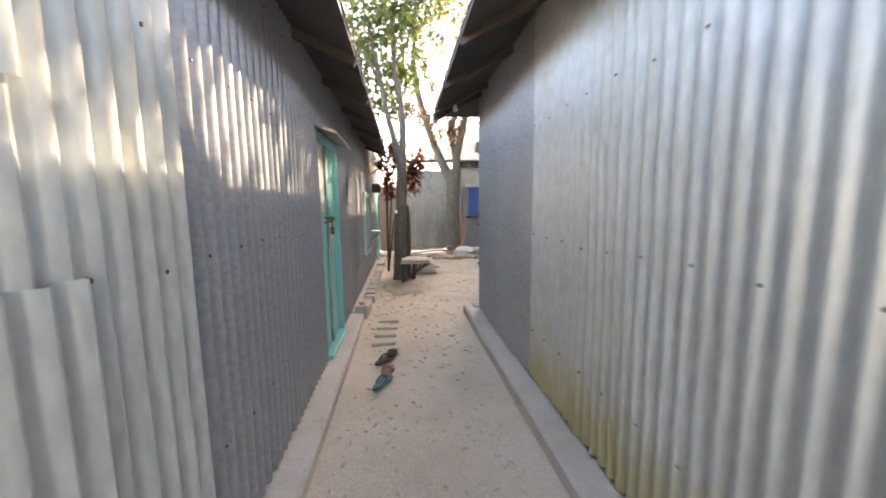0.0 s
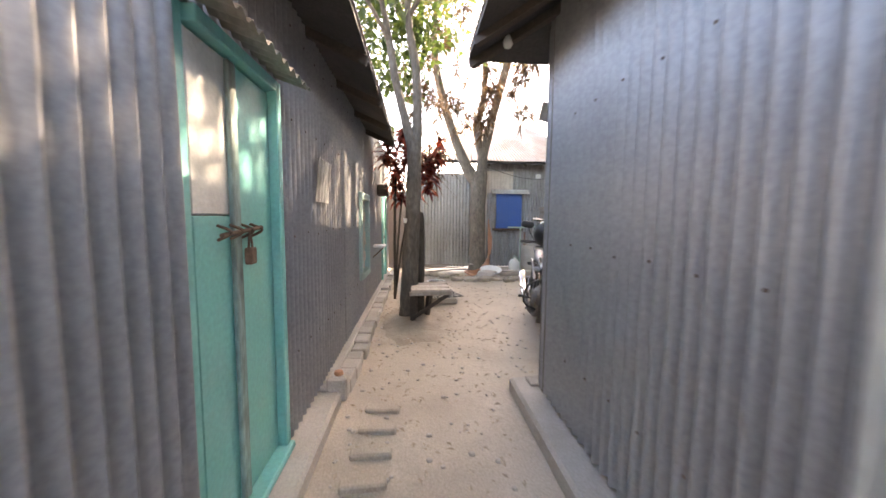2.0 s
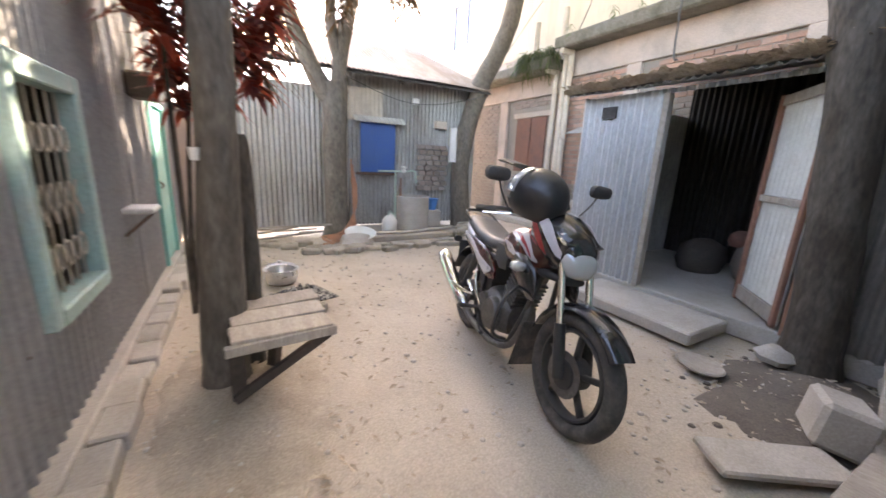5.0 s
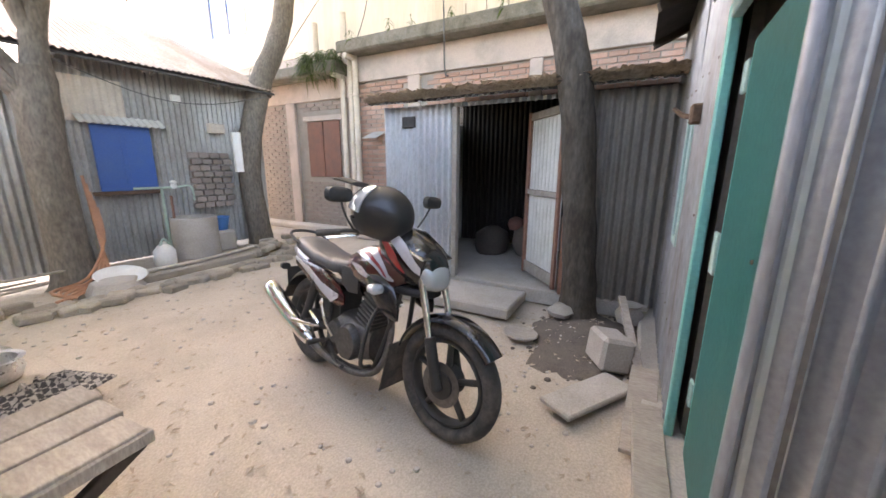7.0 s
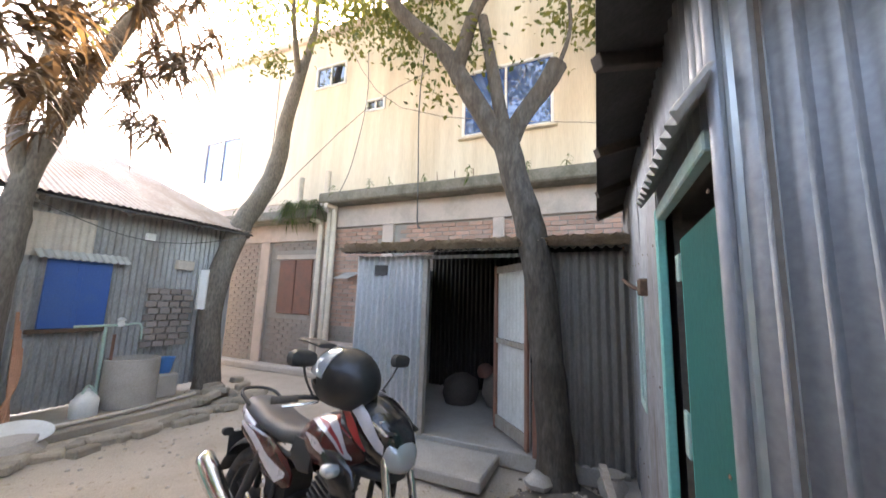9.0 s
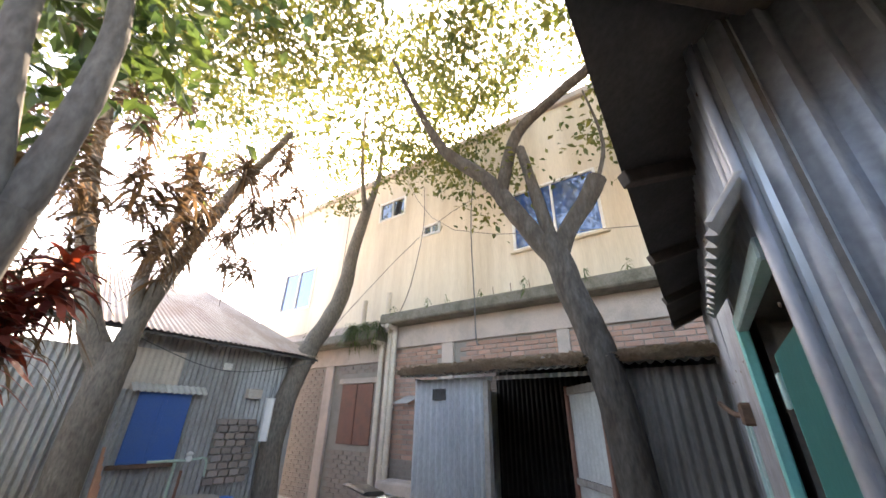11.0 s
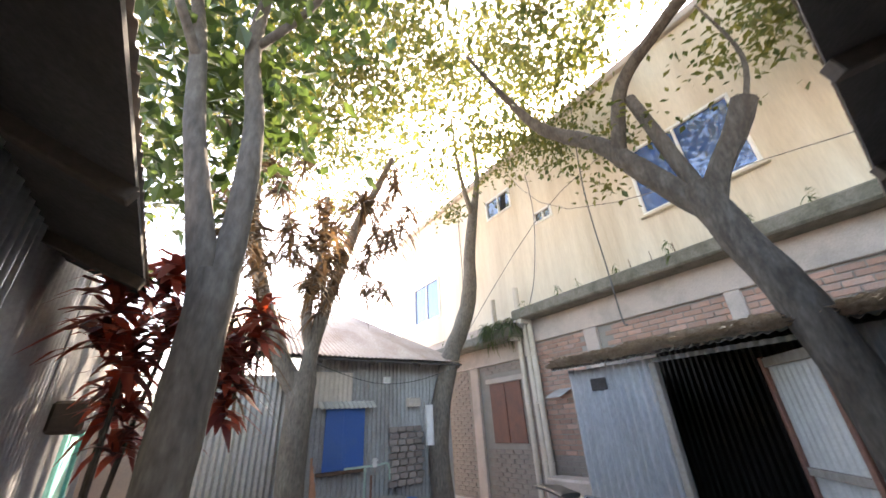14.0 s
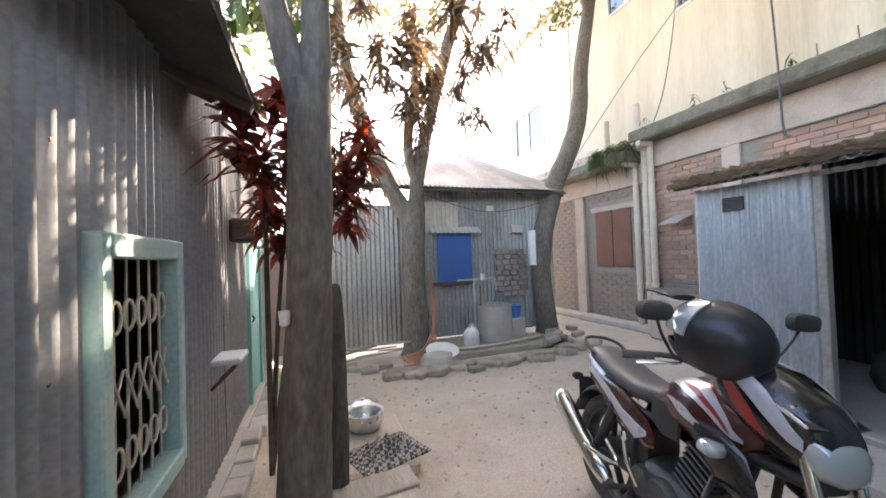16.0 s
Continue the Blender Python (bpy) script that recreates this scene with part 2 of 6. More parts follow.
M["dead_leaf"] = material("dry_leaves", (0.4, 0.32, 0.24), 0.9, 0, (0.62, 0.54, 0.44), 0.7, 14, 60, 0.2, 0.1)
M["wire"] = material("grey_wire", (0.1, 0.1, 0.1), 0.7, 0, None, 0.3, 8, 60, 0.1, 0)
M["bulb"] = material("frosted_bulb", (0.75, 0.74, 0.72), 0.25, 0, None, 0.2, 8, 60, 0.05, 0)
M["dark_room"] = material("dim_room_board", (0.2, 0.17, 0.14), 0.9, 0, (0.12, 0.1, 0.09), 0.6, 2, 40, 0.15, 0.2)
M["leaf"] = leaf_material("green_leaves", (0.045, 0.065, 0.018), (0.13, 0.12, 0.03), 0.4)
M["leaf_big"] = leaf_material("broad_leaves", (0.03, 0.058, 0.02), (0.075, 0.105, 0.028), 0.33)
M["leaf_red"] = leaf_material("maroon_leaves", (0.07, 0.018, 0.02), (0.24, 0.05, 0.03), 0.4)
M["leaf_strap"] = leaf_material("brown_green_straps", (0.05, 0.035, 0.025), (0.1, 0.06, 0.03), 0.4)


def glass_material(name, tint, rough=0.06):
    m = bpy.data.materials.new(name)
    m.use_nodes = True
    b = m.node_tree.nodes["Principled BSDF"]
    b.inputs["Base Color"].default_value = (*tint, 1)
    b.inputs["Roughness"].default_value = rough
    b.inputs["Metallic"].default_value = 0.0
    b.inputs["IOR"].default_value = 1.9
    b.inputs["Coat Weight"].default_value = 1.0
    b.inputs["Coat IOR"].default_value = 1.9
    b.inputs["Coat Roughness"].default_value = 0.02
    return m


M["blue_glass"] = glass_material("blue_tinted_glass", (0.01, 0.05, 0.2))
M["dark_glass"] = glass_material("dark_window_glass", (0.02, 0.025, 0.035))
M["lamp_glass"] = glass_material("headlamp_glass", (0.42, 0.44, 0.44), 0.08)
M["visor"] = glass_material("smoked_screen", (0.008, 0.008, 0.01), 0.1)


# ---- shapes: every one returns (vertices, faces) ----
def box(x0, y0, z0, x1, y1, z1, worn=0.0):
    """A box with chamfered edges."""
    b = min(worn, (x1 - x0) / 3, (y1 - y0) / 3, (z1 - z0) / 3)
    if b <= 0:
        v = [(x, y, z) for x in (x0, x1) for y in (y0, y1) for z in (z0, z1)]
        return v, [(0, 1, 3, 2), (4, 6, 7, 5), (0, 4, 5, 1), (2, 3, 7, 6), (0, 2, 6, 4), (1, 5, 7, 3)]
    bm = bmesh.new()
    bmesh.ops.create_cube(bm, size=1)
    for w in bm.verts:
        w.co = ((x0 + x1) / 2 + w.co.x * (x1 - x0), (y0 + y1) / 2 + w.co.y * (y1 - y0), (z0 + z1) / 2 + w.co.z * (z1 - z0))
    bmesh.ops.bevel(bm, geom=bm.edges[:], offset=b, segments=1, affect="EDGES")
    bm.verts.index_update()
    out = [tuple(w.co) for w in bm.verts], [tuple(w.index for w in f.verts) for f in bm.faces]
    bm.free()
    return out


def move(shape, m):
    return [tuple(m @ Vector(v)) for v in shape[0]], shape[1]


def join(*shapes):
    vs, fs = [], []
    for v, f in shapes:
        k = len(vs)
        vs += v
        fs += [tuple(i + k for i in face) for face in f]
    return vs, fs


def beam_between(a, b, w, h, worn=0.004):
    """A squared timber from a to b."""
    a, b = Vector(a), Vector(b)
    d = b - a
    m = Matrix.Translation(a) @ d.to_track_quat("X", "Z").to_matrix().to_4x4()
    return move(box(0, -w / 2, -h / 2, d.length, w / 2, h / 2, worn), m)


def smooth_path(points, per=5):
    """More points along a smooth line through the given (x, y, z, radius)."""
    p = [Vector(q) for q in points]
    if len(p) < 3:
        return p
    out = []
    for i in range(len(p) - 1):
        a, b, c, d = p[max(i - 1, 0)], p[i], p[i + 1], p[min(i + 2, len(p) - 1)]
        for k in range(per):
            t = k / per
            out.append(0.5 * ((2 * b) + (c - a) * t + (2 * a - 5 * b + 4 * c - d) * t * t + (3 * b - a - 3 * c + d) * t ** 3))
    return out + [p[-1]]


def tube(points, sides=8, per=4, lumps=0.0):
    """A round limb, pipe or cable through (x, y, z, radius)."""
    p = smooth_path(points, per)
    vs, fs, up = [], [], None
    for i, q in enumerate(p):
        d = (p[min(i + 1, len(p) - 1)].to_3d() - p[max(i - 1, 0)].to_3d()).normalized()
        if up is None:
            up = d.orthogonal().normalized()
        up = (up - d * up.dot(d)).normalized()
        side = d.cross(up)
        for k in range(sides):
            a = 2 * math.pi * k / sides
            r = q[3]
            w = math.cos(a) * up + math.sin(a) * side
            if lumps:
                r *= 1 + lumps * noise.noise(q.to_3d() * 3 + w * 1.3) + 0.5 * lumps * noise.noise(q.to_3d() * 9 + w * 3)
            vs.append(tuple(q.to_3d() + w * r))
    for i in range(len(p) - 1):
        for k in range(sides):
            a, b = i * sides + k, i * sides + (k + 1) % sides
            fs.append((a, b, b + sides, a + sides))
    fs.append(tuple(range(sides))[::-1])
    fs.append(tuple(range(len(vs) - sides, len(vs))))
    return vs, fs


def lathe(profile, sides=24, axis="Z"):
    """A turned shape from (radius, height)."""
    vs, fs = [], []
    for r, h in profile:
        for k in range(sides):
            a = 2 * math.pi * k / sides
            x, y = r * math.cos(a), r * math.sin(a)
            vs.append((x, y, h) if axis == "Z" else (x, h, y))
    for i in range(len(profile) - 1):
        for k in range(sides):
            a, b = i * sides + k, i * sides + (k + 1) % sides
            fs.append((a, b, b + sides, a + sides))
    fs.append(tuple(range(sides))[::-1])
    fs.append(tuple(range(len(vs) - sides, len(vs))))
    return vs, fs


def loft(sections, sides=16, power=2.4):
    """A body along x through sections (x, z of the middle, half width, half height)."""
    vs, fs = [], []
    for x, z, w, h in sections:
        for k in range(sides):
            a = 2 * math.pi * k / sides
            c, s = math.cos(a), math.sin(a)
            vs.append((x, math.copysign(abs(c) ** (2 / power), c) * w, z + math.copysign(abs(s) ** (2 / power), s) * h))
    for i in range(len(sections) - 1):
        for k in range(sides):
            a, b = i * sides + k, i * sides + (k + 1) % sides
            fs.append((a, b, b + sides, a + sides))
    fs.append(tuple(range(sides))[::-1])
    fs.append(tuple(range(len(vs) - sides, len(vs))))
    return vs, fs


def part(name, shape, mat, parent=None, label="", smooth=False):
    """Links a shape as one mesh object under a thing, a part or the setting."""
    me = bpy.data.meshes.new(name)
    me.from_pydata(shape[0], [], shape[1])
    bm = bmesh.new()
    bm.from_mesh(me)
    bmesh.ops.recalc_face_normals(bm, faces=bm.faces[:])
    bm.to_mesh(me)
    bm.free()
    me.materials.append(mat)
    if smooth:
        for p in me.polygons:
            p.use_smooth = True
        me.set_sharp_from_angle(angle=radians(50))
    ob = new(name, me)
    if parent:
        ob.parent = parent
    if label:
        tagged(ob, label)
    return ob


def thing(name, label, category, group="", kind="", at=None):
    ob = new(name)
    ob.empty_display_size = 0.1
    if at:
        ob.matrix_world = at
    return tagged(ob, label, category, group, kind)


RIB = 0.08


def corrugated(length, height, phase=0.0, depth=0.019, rows=1, wobble=0.0, seed=0):
    """A corrugated sheet: along x, upright in z, ribs standing out along y, 2 mm thick."""
    n = max(8, int(length / RIB * 8))
    vs, fs = [], []
    for j in range(rows + 1):
        z = height * j / rows
        for i in range(n + 1):
            x = length * i / n
            y = depth * math.sin(2 * math.pi * (x / RIB) + phase)
            if wobble:
                y += wobble * noise.noise((x * 1.7 + seed * 7.3, z * 1.3, seed * 3.1))
            vs.append((x, y, z))
    k = len(vs)
    vs += [(x, y - 0.002, z) for x, y, z in vs]
    w = n + 1
    for j in range(rows):
        for i in range(n):
            a = j * w + i
            fs.append((a, a + 1, a + w + 1, a + w))
            fs.append((a + k, a + w + k, a + w + 1 + k, a + 1 + k))
    for i in range(n):
        fs.append((i, i + k, i + 1 + k, i + 1))
        a = rows * w + i
        fs.append((a, a + 1, a + 1 + k, a + k))
    for j in range(rows):
        a, b = j * w, j * w + n
        fs.append((a, a + w, a + w + k, a + k))
        fs.append((b, b + k, b + w + k, b + w))
    return vs, fs


def tin_wall(name, a, b, z0, z1, mat, label, holes=(), sheet=0.82, proud=0.0, inner=True, inner_mat=None, rows=6):
    """A wall of overlapping corrugated sheets from a to b on the ground plan, ribs on its left-hand side,
    with openings (from, to, bottom, top) measured along it, on a boarded inner skin."""
    a, b = Vector((*a, 0)), Vector((*b, 0))
    run = (b - a).length
    way = (b - a).normalized()
    m = Matrix.Translation(a) @ Matrix.Rotation(math.atan2(way.y, way.x), 4, "Z")
    wall = thing(name, label, "wall", kind="structure")
    cuts = sorted({0.0, run, *[h[0] for h in holes], *[h[1] for h in holes]})
    k = 0
    for s0, s1 in zip(cuts, cuts[1:]):
        spans = [(z0, z1)]
        for h0, h1, hz0, hz1 in holes:
            if h0 < s1 - 1e-4 and h1 > s0 + 1e-4:
                spans = [(z0, hz0), (hz1, z1)]
        for za, zb in spans:
            if zb - za < 0.03:
                continue
            count = max(1, round((s1 - s0) / sheet))
            wide = (s1 - s0) / count
            for i in range(count):
                k += 1
                lap = 0.03 if i < count - 1 else 0.0
                sh = corrugated(wide + lap, zb - za, phase=2 * math.pi * (s0 + i * wide) / RIB, rows=rows, wobble=0.008, seed=k)
                off = 0.0025 * (k % 2)
                part("tin_sheet", move(sh, m @ Matrix.Translation((s0 + i * wide, proud + off, za))), mat, wall, smooth=True)
            if inner:
                part("inner_board", move(box(s0, -0.09, za, s1, -0.05, zb), m), inner_mat or M["dark_room"], wall)
    return wall

# ---- ground ----
def ground_height(x, y):
    """Low swells over the trodden yard, a heap of loose earth by the shed."""
    h = 0.018 * noise.noise((x * 0.9, y * 0.9, 0)) + 0.008 * noise.noise((x * 3.1, y * 3.1, 4))
    h += 0.09 * math.exp(-((x - 2.95) / 0.35) ** 2 - ((y - 4.85) / 0.28) ** 2)
    h += 0.07 * math.exp(-((x + 0.25) / 0.35) ** 2 - ((y - 6.5) / 0.5) ** 2)
    return h - 0.012


def ground_shape():
    xs = [-400, -120, -40, -15, -6, -3] + [-1.4 + 0.09 * i for i in range(82)] + [7, 9, 15, 40, 120, 400]
    ys = [-400, -120, -40, -15, -6, -4] + [-2.5 + 0.09 * i for i in range(165)] + [13, 16, 22, 40, 120, 400]
    vs = [(x, y, ground_height(x, y) if abs(x) < 8 and -4 < y < 14 else -0.012) for y in ys for x in xs]
    w = len(xs)
    return vs, [(j * w + i, j * w + i + 1, (j + 1) * w + i + 1, (j + 1) * w + i) for j in range(len(ys) - 1) for i in range(w - 1)]


tagged(part("ground", ground_shape(), M["dirt"], smooth=True), "dry sandy trodden earth of the yard", "ground", kind="structure")

# ---- left tin house along the alley ----
LX = -0.85
DOOR = (2.93, 3.69)
WIN = (6.24, 7.0)
DOOR2 = (8.95, 9.75)
Y0 = -3.0
tin_wall("wall_west_near", (LX + 0.012, 1.05), (LX + 0.012, Y0), 0.05, 2.75, M["tin_light"], "bright patched corrugated tin sheets with rust-stained seams", proud=0.0)
tin_wall("wall_west", (LX, 10.6), (LX, 1.02), 0.1, 2.75, M["tin"],
         "dull grey corrugated tin house wall with sun flecks",
         holes=[(10.6 - DOOR[1], 10.6 - DOOR[0], 0.1, 2.02), (10.6 - WIN[1], 10.6 - WIN[0], 0.56, 1.66), (10.6 - DOOR2[1], 10.6 - DOOR2[0], 0.1, 1.8)])


def closed_room(name, x0, y0, x1, y1, z1, sides, label):
    """The plain boarded inside of a house: floor, ceiling and the sides named."""
    room = thing(name, label, "room", kind="structure")
    part("room_floor", box(x0, y0, 0.0, x1, y1, 0.08), M["cement"], room)
    part("room_ceiling", box(x0, y0, z1, x1, y1, z1 + 0.03), M["dark_room"], room)
    for s in sides:
        shape = {"w": box(x0 - 0.04, y0, 0, x0, y1, z1), "e": box(x1, y0, 0, x1 + 0.04, y1, z1),
                 "s": box(x0, y0 - 0.04, 0, x1, y0, z1), "n": box(x0, y1, 0, x1, y1 + 0.04, z1)}[s]
        part("room_wall", shape, M["dark_room"], room)
    return room


closed_room("west_house_inside", -4.2, Y0 + 0.1, LX - 0.1, 10.5, 2.72, "wsn", "dim boarded inside of the tin house")


def tin_roof(name, low_a, low_b, high_a, high_b, mat, label, under, sheet=0.85, lip=0.0):
    """A sloping roof of corrugated sheets between its eave line and its upper line, over a dark soffit."""
    roof = thing(name, label, "roof", kind="structure")
    la, lb, ha, hb = [Vector(p) for p in (low_a, low_b, high_a, high_b)]
    run = (lb - la).length
    count = max(1, round(run / sheet))
    for i in range(count):
        t0, t1 = i / count, (i + 1) / count
        cols = max(8, int(run / count / RIB * 8))
        vs, fs = [], []
        for k in range(cols + 1):
            t = t0 + (t1 - t0 + 0.03 / run) * k / cols
            t = min(t, 1.0)
            wave = 0.013 * math.sin(2 * math.pi * t * run / RIB) + 0.003 * (i % 2) + 0.015 * noise.noise((t * run, i * 0.01, 2))
            for base in (la.lerp(lb, t), ha.lerp(hb, t)):
                vs.append((base.x, base.y, base.z + wave))
                vs.append((base.x, base.y, base.z + wave - 0.003))
        for k in range(cols):
            q = 4 * k
            fs += [(q, q + 2, q + 6, q + 4), (q + 1, q + 5, q + 7, q + 3), (q, q + 4, q + 5, q + 1), (q + 2, q + 3, q + 7, q + 6)]
        part("roof_sheet", (vs, fs), mat, roof, smooth=True)
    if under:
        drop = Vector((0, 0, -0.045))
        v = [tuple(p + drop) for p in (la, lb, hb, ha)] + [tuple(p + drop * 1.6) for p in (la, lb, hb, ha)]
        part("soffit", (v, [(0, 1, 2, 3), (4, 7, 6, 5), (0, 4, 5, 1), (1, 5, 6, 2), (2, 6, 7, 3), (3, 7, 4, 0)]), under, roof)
        for i in range(int(run / 0.9) + 1):
            t = min(0.995, max(0.005, i * 0.9 / run))
            d = Vector((0, 0, -0.1))
            part("rafter", beam_between(la.lerp(lb, t) + d, ha.lerp(hb, t) + d, 0.05, 0.06), M["wood_dark"], roof)
    return roof


tin_roof("roof_west", (-0.45, Y0, 2.45), (-0.45, 7.25, 2.45), (-2.5, Y0, 3.35), (-2.5, 7.25, 3.35), M["tin_roof"], "low tin roof with a near-black underside", M["tin_black"])
tin_roof("roof_west_back", (-4.5, Y0, 2.5), (-4.5, 7.25, 2.5), (-2.5, Y0, 3.35), (-2.5, 7.25, 3.35), M["tin_roof"], "far slope of the low tin roof", None)

# ---- right tin house: alley side and yard side ----
RX = 0.78
NB = Vector((4.0, 4.34))
RC = Vector((RX, 4.3))
nway = (NB - RC).normalized()


def on_north(x):
    return RC.y + (x - RC.x) * (NB.y - RC.y) / (NB.x - RC.x)


tin_wall("wall_east_near", (RX, Y0), (RX, 2.4), 0.12, 2.85, M["tin_stained"], "pale corrugated tin wall stained yellow near the ground")
tin_wall("wall_east", (RX + 0.004, 2.38), (RX + 0.004, 4.3), 0.12, 2.85, M["tin"], "dull grey corrugated tin at the house corner")
GD = (0.045, 0.97)
tin_wall("wall_yard_south", tuple(RC), tuple(NB), 0.1, 2.95, M["tin_yard"], "blue-grey corrugated tin wall with a teal doorway",
         holes=[(*GD, 0.1, 2.05), (1.7, 1.95, 0.95, 1.75)])
part("corner_post", box(RX + 0.012, 4.2, 0, RX + 0.08, 4.285, 2.85, 0.006), M["tin_light"], bpy.data.objects["wall_east"])
closed_room("east_house_inside", RX + 0.1, Y0 + 0.1, 5.6, 3.9, 2.8, "esw", "dim inside of the tin house")
tin_roof("roof_east", (0.25, Y0, 2.6), (0.25, 4.56, 2.6), (2.9, Y0, 3.6), (2.9, 2.4, 3.6), M["tin_roof"], "sagging tin roof with a near-black underside over the alley", M["tin_black"])
tin_roof("roof_east_yard", (0.25, 4.56, 2.6), (4.1, 4.62, 2.6), (2.9, 2.4, 3.6), (4.1, 2.4, 3.6), M["tin_roof"], "near-black tin eave over the yard", M["tin_black"])

# ---- far tin house across the yard ----
BY = 10.95
tin_wall("wall_north", (4.3, BY), (1.45, BY), 0.1, 2.75, M["tin_old"], "weathered grey corrugated wall of the far house", holes=[])
tin_wall("wall_north_fence", (1.5, BY - 0.06), (-0.05, BY - 0.06), 0.1, 2.45, M["tin_old"], "greenish grey corrugated tin fence with a wavy top", inner=False)
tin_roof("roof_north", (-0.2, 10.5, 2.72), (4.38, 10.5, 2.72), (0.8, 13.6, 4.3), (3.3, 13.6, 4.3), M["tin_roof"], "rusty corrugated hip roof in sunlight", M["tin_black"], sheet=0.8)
tin_roof("roof_north_side", (4.38, 10.5, 2.72), (4.38, 16.5, 2.72), (3.3, 13.6, 4.3), (3.3, 13.7, 4.3), M["tin_roof"], "rusty end slope of the hip roof", None)
part("wall_north_end", box(4.27, BY - 0.02, 0, 4.35, 16, 2.7), M["tin_old"], bpy.data.objects["wall_north"])
tagged(part("wall_north_west", box(-2.5, 11.3, 0, -0.02, 11.42, 2.0), M["brick_dull"]), "low dusty brick boundary wall", "wall", kind="structure")

# ---- two-storey building ----
BX = 5.78
EX = 9.5
building = thing("apartment_building", "two-storey building, stained cream plaster above bare brick", "building")


def wall_with_holes(x0, x1, y0, y1, z0, z1, holes):
    """A thick wall along y, with openings (y from, y to, z from, z to)."""
    out = []
    ys = sorted({y0, y1, *[h[0] for h in holes], *[h[1] for h in holes]})
    for a, b in zip(ys, ys[1:]):
        z = z0
        for h in sorted([h for h in holes if h[0] <= a and h[1] >= b], key=lambda h: h[2]):
            if h[2] > z:
                out.append(box(x0, a, z, x1, b, h[2]))
            z = h[3]
        out.append(box(x0, a, z, x1, b, z1))
    return out


WINS = [(5.26, 6.94, 4.63, 5.95), (9.8, 10.7, 6.42, 7.0), (8.7, 9.2, 5.58, 5.87), (13.07, 14.52, 4.46, 5.7)]
for piece in wall_with_holes(BX, BX + 0.25, 0.5, 15.4, 3.72, 7.75, WINS):
    part("wall", piece, M["plaster"], building, "cream plaster with rust and damp streaks")
part("parapet", box(BX - 0.1, 0.5, 7.75, BX + 0.3, 15.5, 7.93, 0.02), M["beam"], building)
part("side_wall", box(BX + 0.25, 15.15, 0, EX, 15.4, 7.75), M["plaster"], building)
part("back_wall", box(EX, 0.5, 0, EX + 0.2, 15.4, 7.75), M["plaster"], building)
part("south_wall", box(BX + 0.25, 0.5, 0, EX, 0.7, 7.75), M["plaster"], building)
part("roof", box(BX + 0.25, 0.7, 7.55, EX, 15.15, 7.7), M["cement"], building)
part("upper_floor", box(BX + 0.25, 0.7, 3.5, EX, 15.15, 3.65), M["cement"], building)
ledge = part("ledge", box(BX - 0.42, 0.5, 3.5, BX + 0.25, 9.95, 3.72, 0.03), M["ledge"], building, "mossy concrete ledge")
part("ledge", box(BX - 0.5, 9.95, 3.2, BX + 0.25, 15.4, 3.4, 0.03), M["ledge"], building, "mossy concrete ledge")
part("upper_infill", box(BX + 0.02, 9.95, 3.4, BX + 0.25, 15.4, 3.72), M["beam"], building)
part("beam", box(BX - 0.06, 0.5, 3.05, BX + 0.25, 9.95, 3.5, 0.01), M["beam"], building)
part("beam", box(BX - 0.06, 9.95, 2.8, BX + 0.25, 15.4, 3.2, 0.01), M["beam"], building)
for y0, y1 in ((8.3, 8.56), (11.62, 11.9), (6.1, 6.3)):
    part("pilaster", box(BX - 0.06, y0, 0, BX + 0.1, y1, 3.05 if y1 < 9 else 2.8, 0.01), M["beam"], building)


def framed_window(y0, y1, z0, z1, panes, glass):
    """A white frame set in the wall's opening, with its panes."""
    f = 0.05
    win = part("window", join(box(BX - 0.03, y0, z0, BX + 0.06, y1, z0 + f, 0.006), box(BX - 0.03, y0, z1 - f, BX + 0.06, y1, z1, 0.006),
                              box(BX - 0.03, y0, z0 + f, BX + 0.06, y0 + f, z1 - f, 0.006), box(BX - 0.03, y1 - f, z0 + f, BX + 0.06, y1, z1 - f, 0.006)),
               M["white"], building, "white window frame")
    step = (y1 - y0 - 2 * f) / panes
    for i in range(panes):
        a = y0 + f + i * step
        if i:
            part("mullion", box(BX - 0.02, a - 0.02, z0 + f, BX + 0.05, a + 0.02, z1 - f, 0.005), M["white"], win)
        part("pane", box(BX + 0.015, a, z0 + f, BX + 0.021, a + step, z1 - f), glass, win)


framed_window(*WINS[0], 2, M["blue_glass"])
framed_window(*WINS[1], 2, M["dark_glass"])
framed_window(*WINS[2], 2, M["dark_glass"])
framed_window(*WINS[3], 2, M["blue_glass"])
part("sill", box(BX - 0.08, 5.2, 4.58, BX, 7.0, 4.63, 0.01), M["plaster"], building)

# ---- shed in front of it ----
SX = 3.5
shed = thing("shed_inside", "dark cluttered inside of the tin shed", "room", kind="structure")
part("shed_floor", box(SX - 0.02, 4.4, 0, BX - 0.06, 7.4, 0.16, 0.01), M["cement"], shed)
tin_wall("wall_shed_front", (SX, 5.2), (SX, 7.4), 0.14, 2.1, M["tin_shed"], "pale corrugated tin shed front with an open doorway", holes=[(0.02, 1.22, 0.14, 2.06)], inner=False)
tin_wall("wall_shed_corner", (SX + 0.004, 4.3), (SX + 0.004, 5.22), 0.14, 2.1, M["tin_dull"], "dirty brown-grey corrugated tin beside the shed doorway", inner=False)
tin_wall("wall_shed_side", (SX, 7.4), (BX - 0.08, 7.4), 0.14, 2.12, M["tin_old"], "tin side wall of the shed", inner=False)
tin_wall("wall_shed_back", (BX - 0.09, 7.4), (BX - 0.09, 4.3), 0.16, 2.5, M["shed_shade"], "inner wall of the shed, its shade painted in as near-black", inner=False)
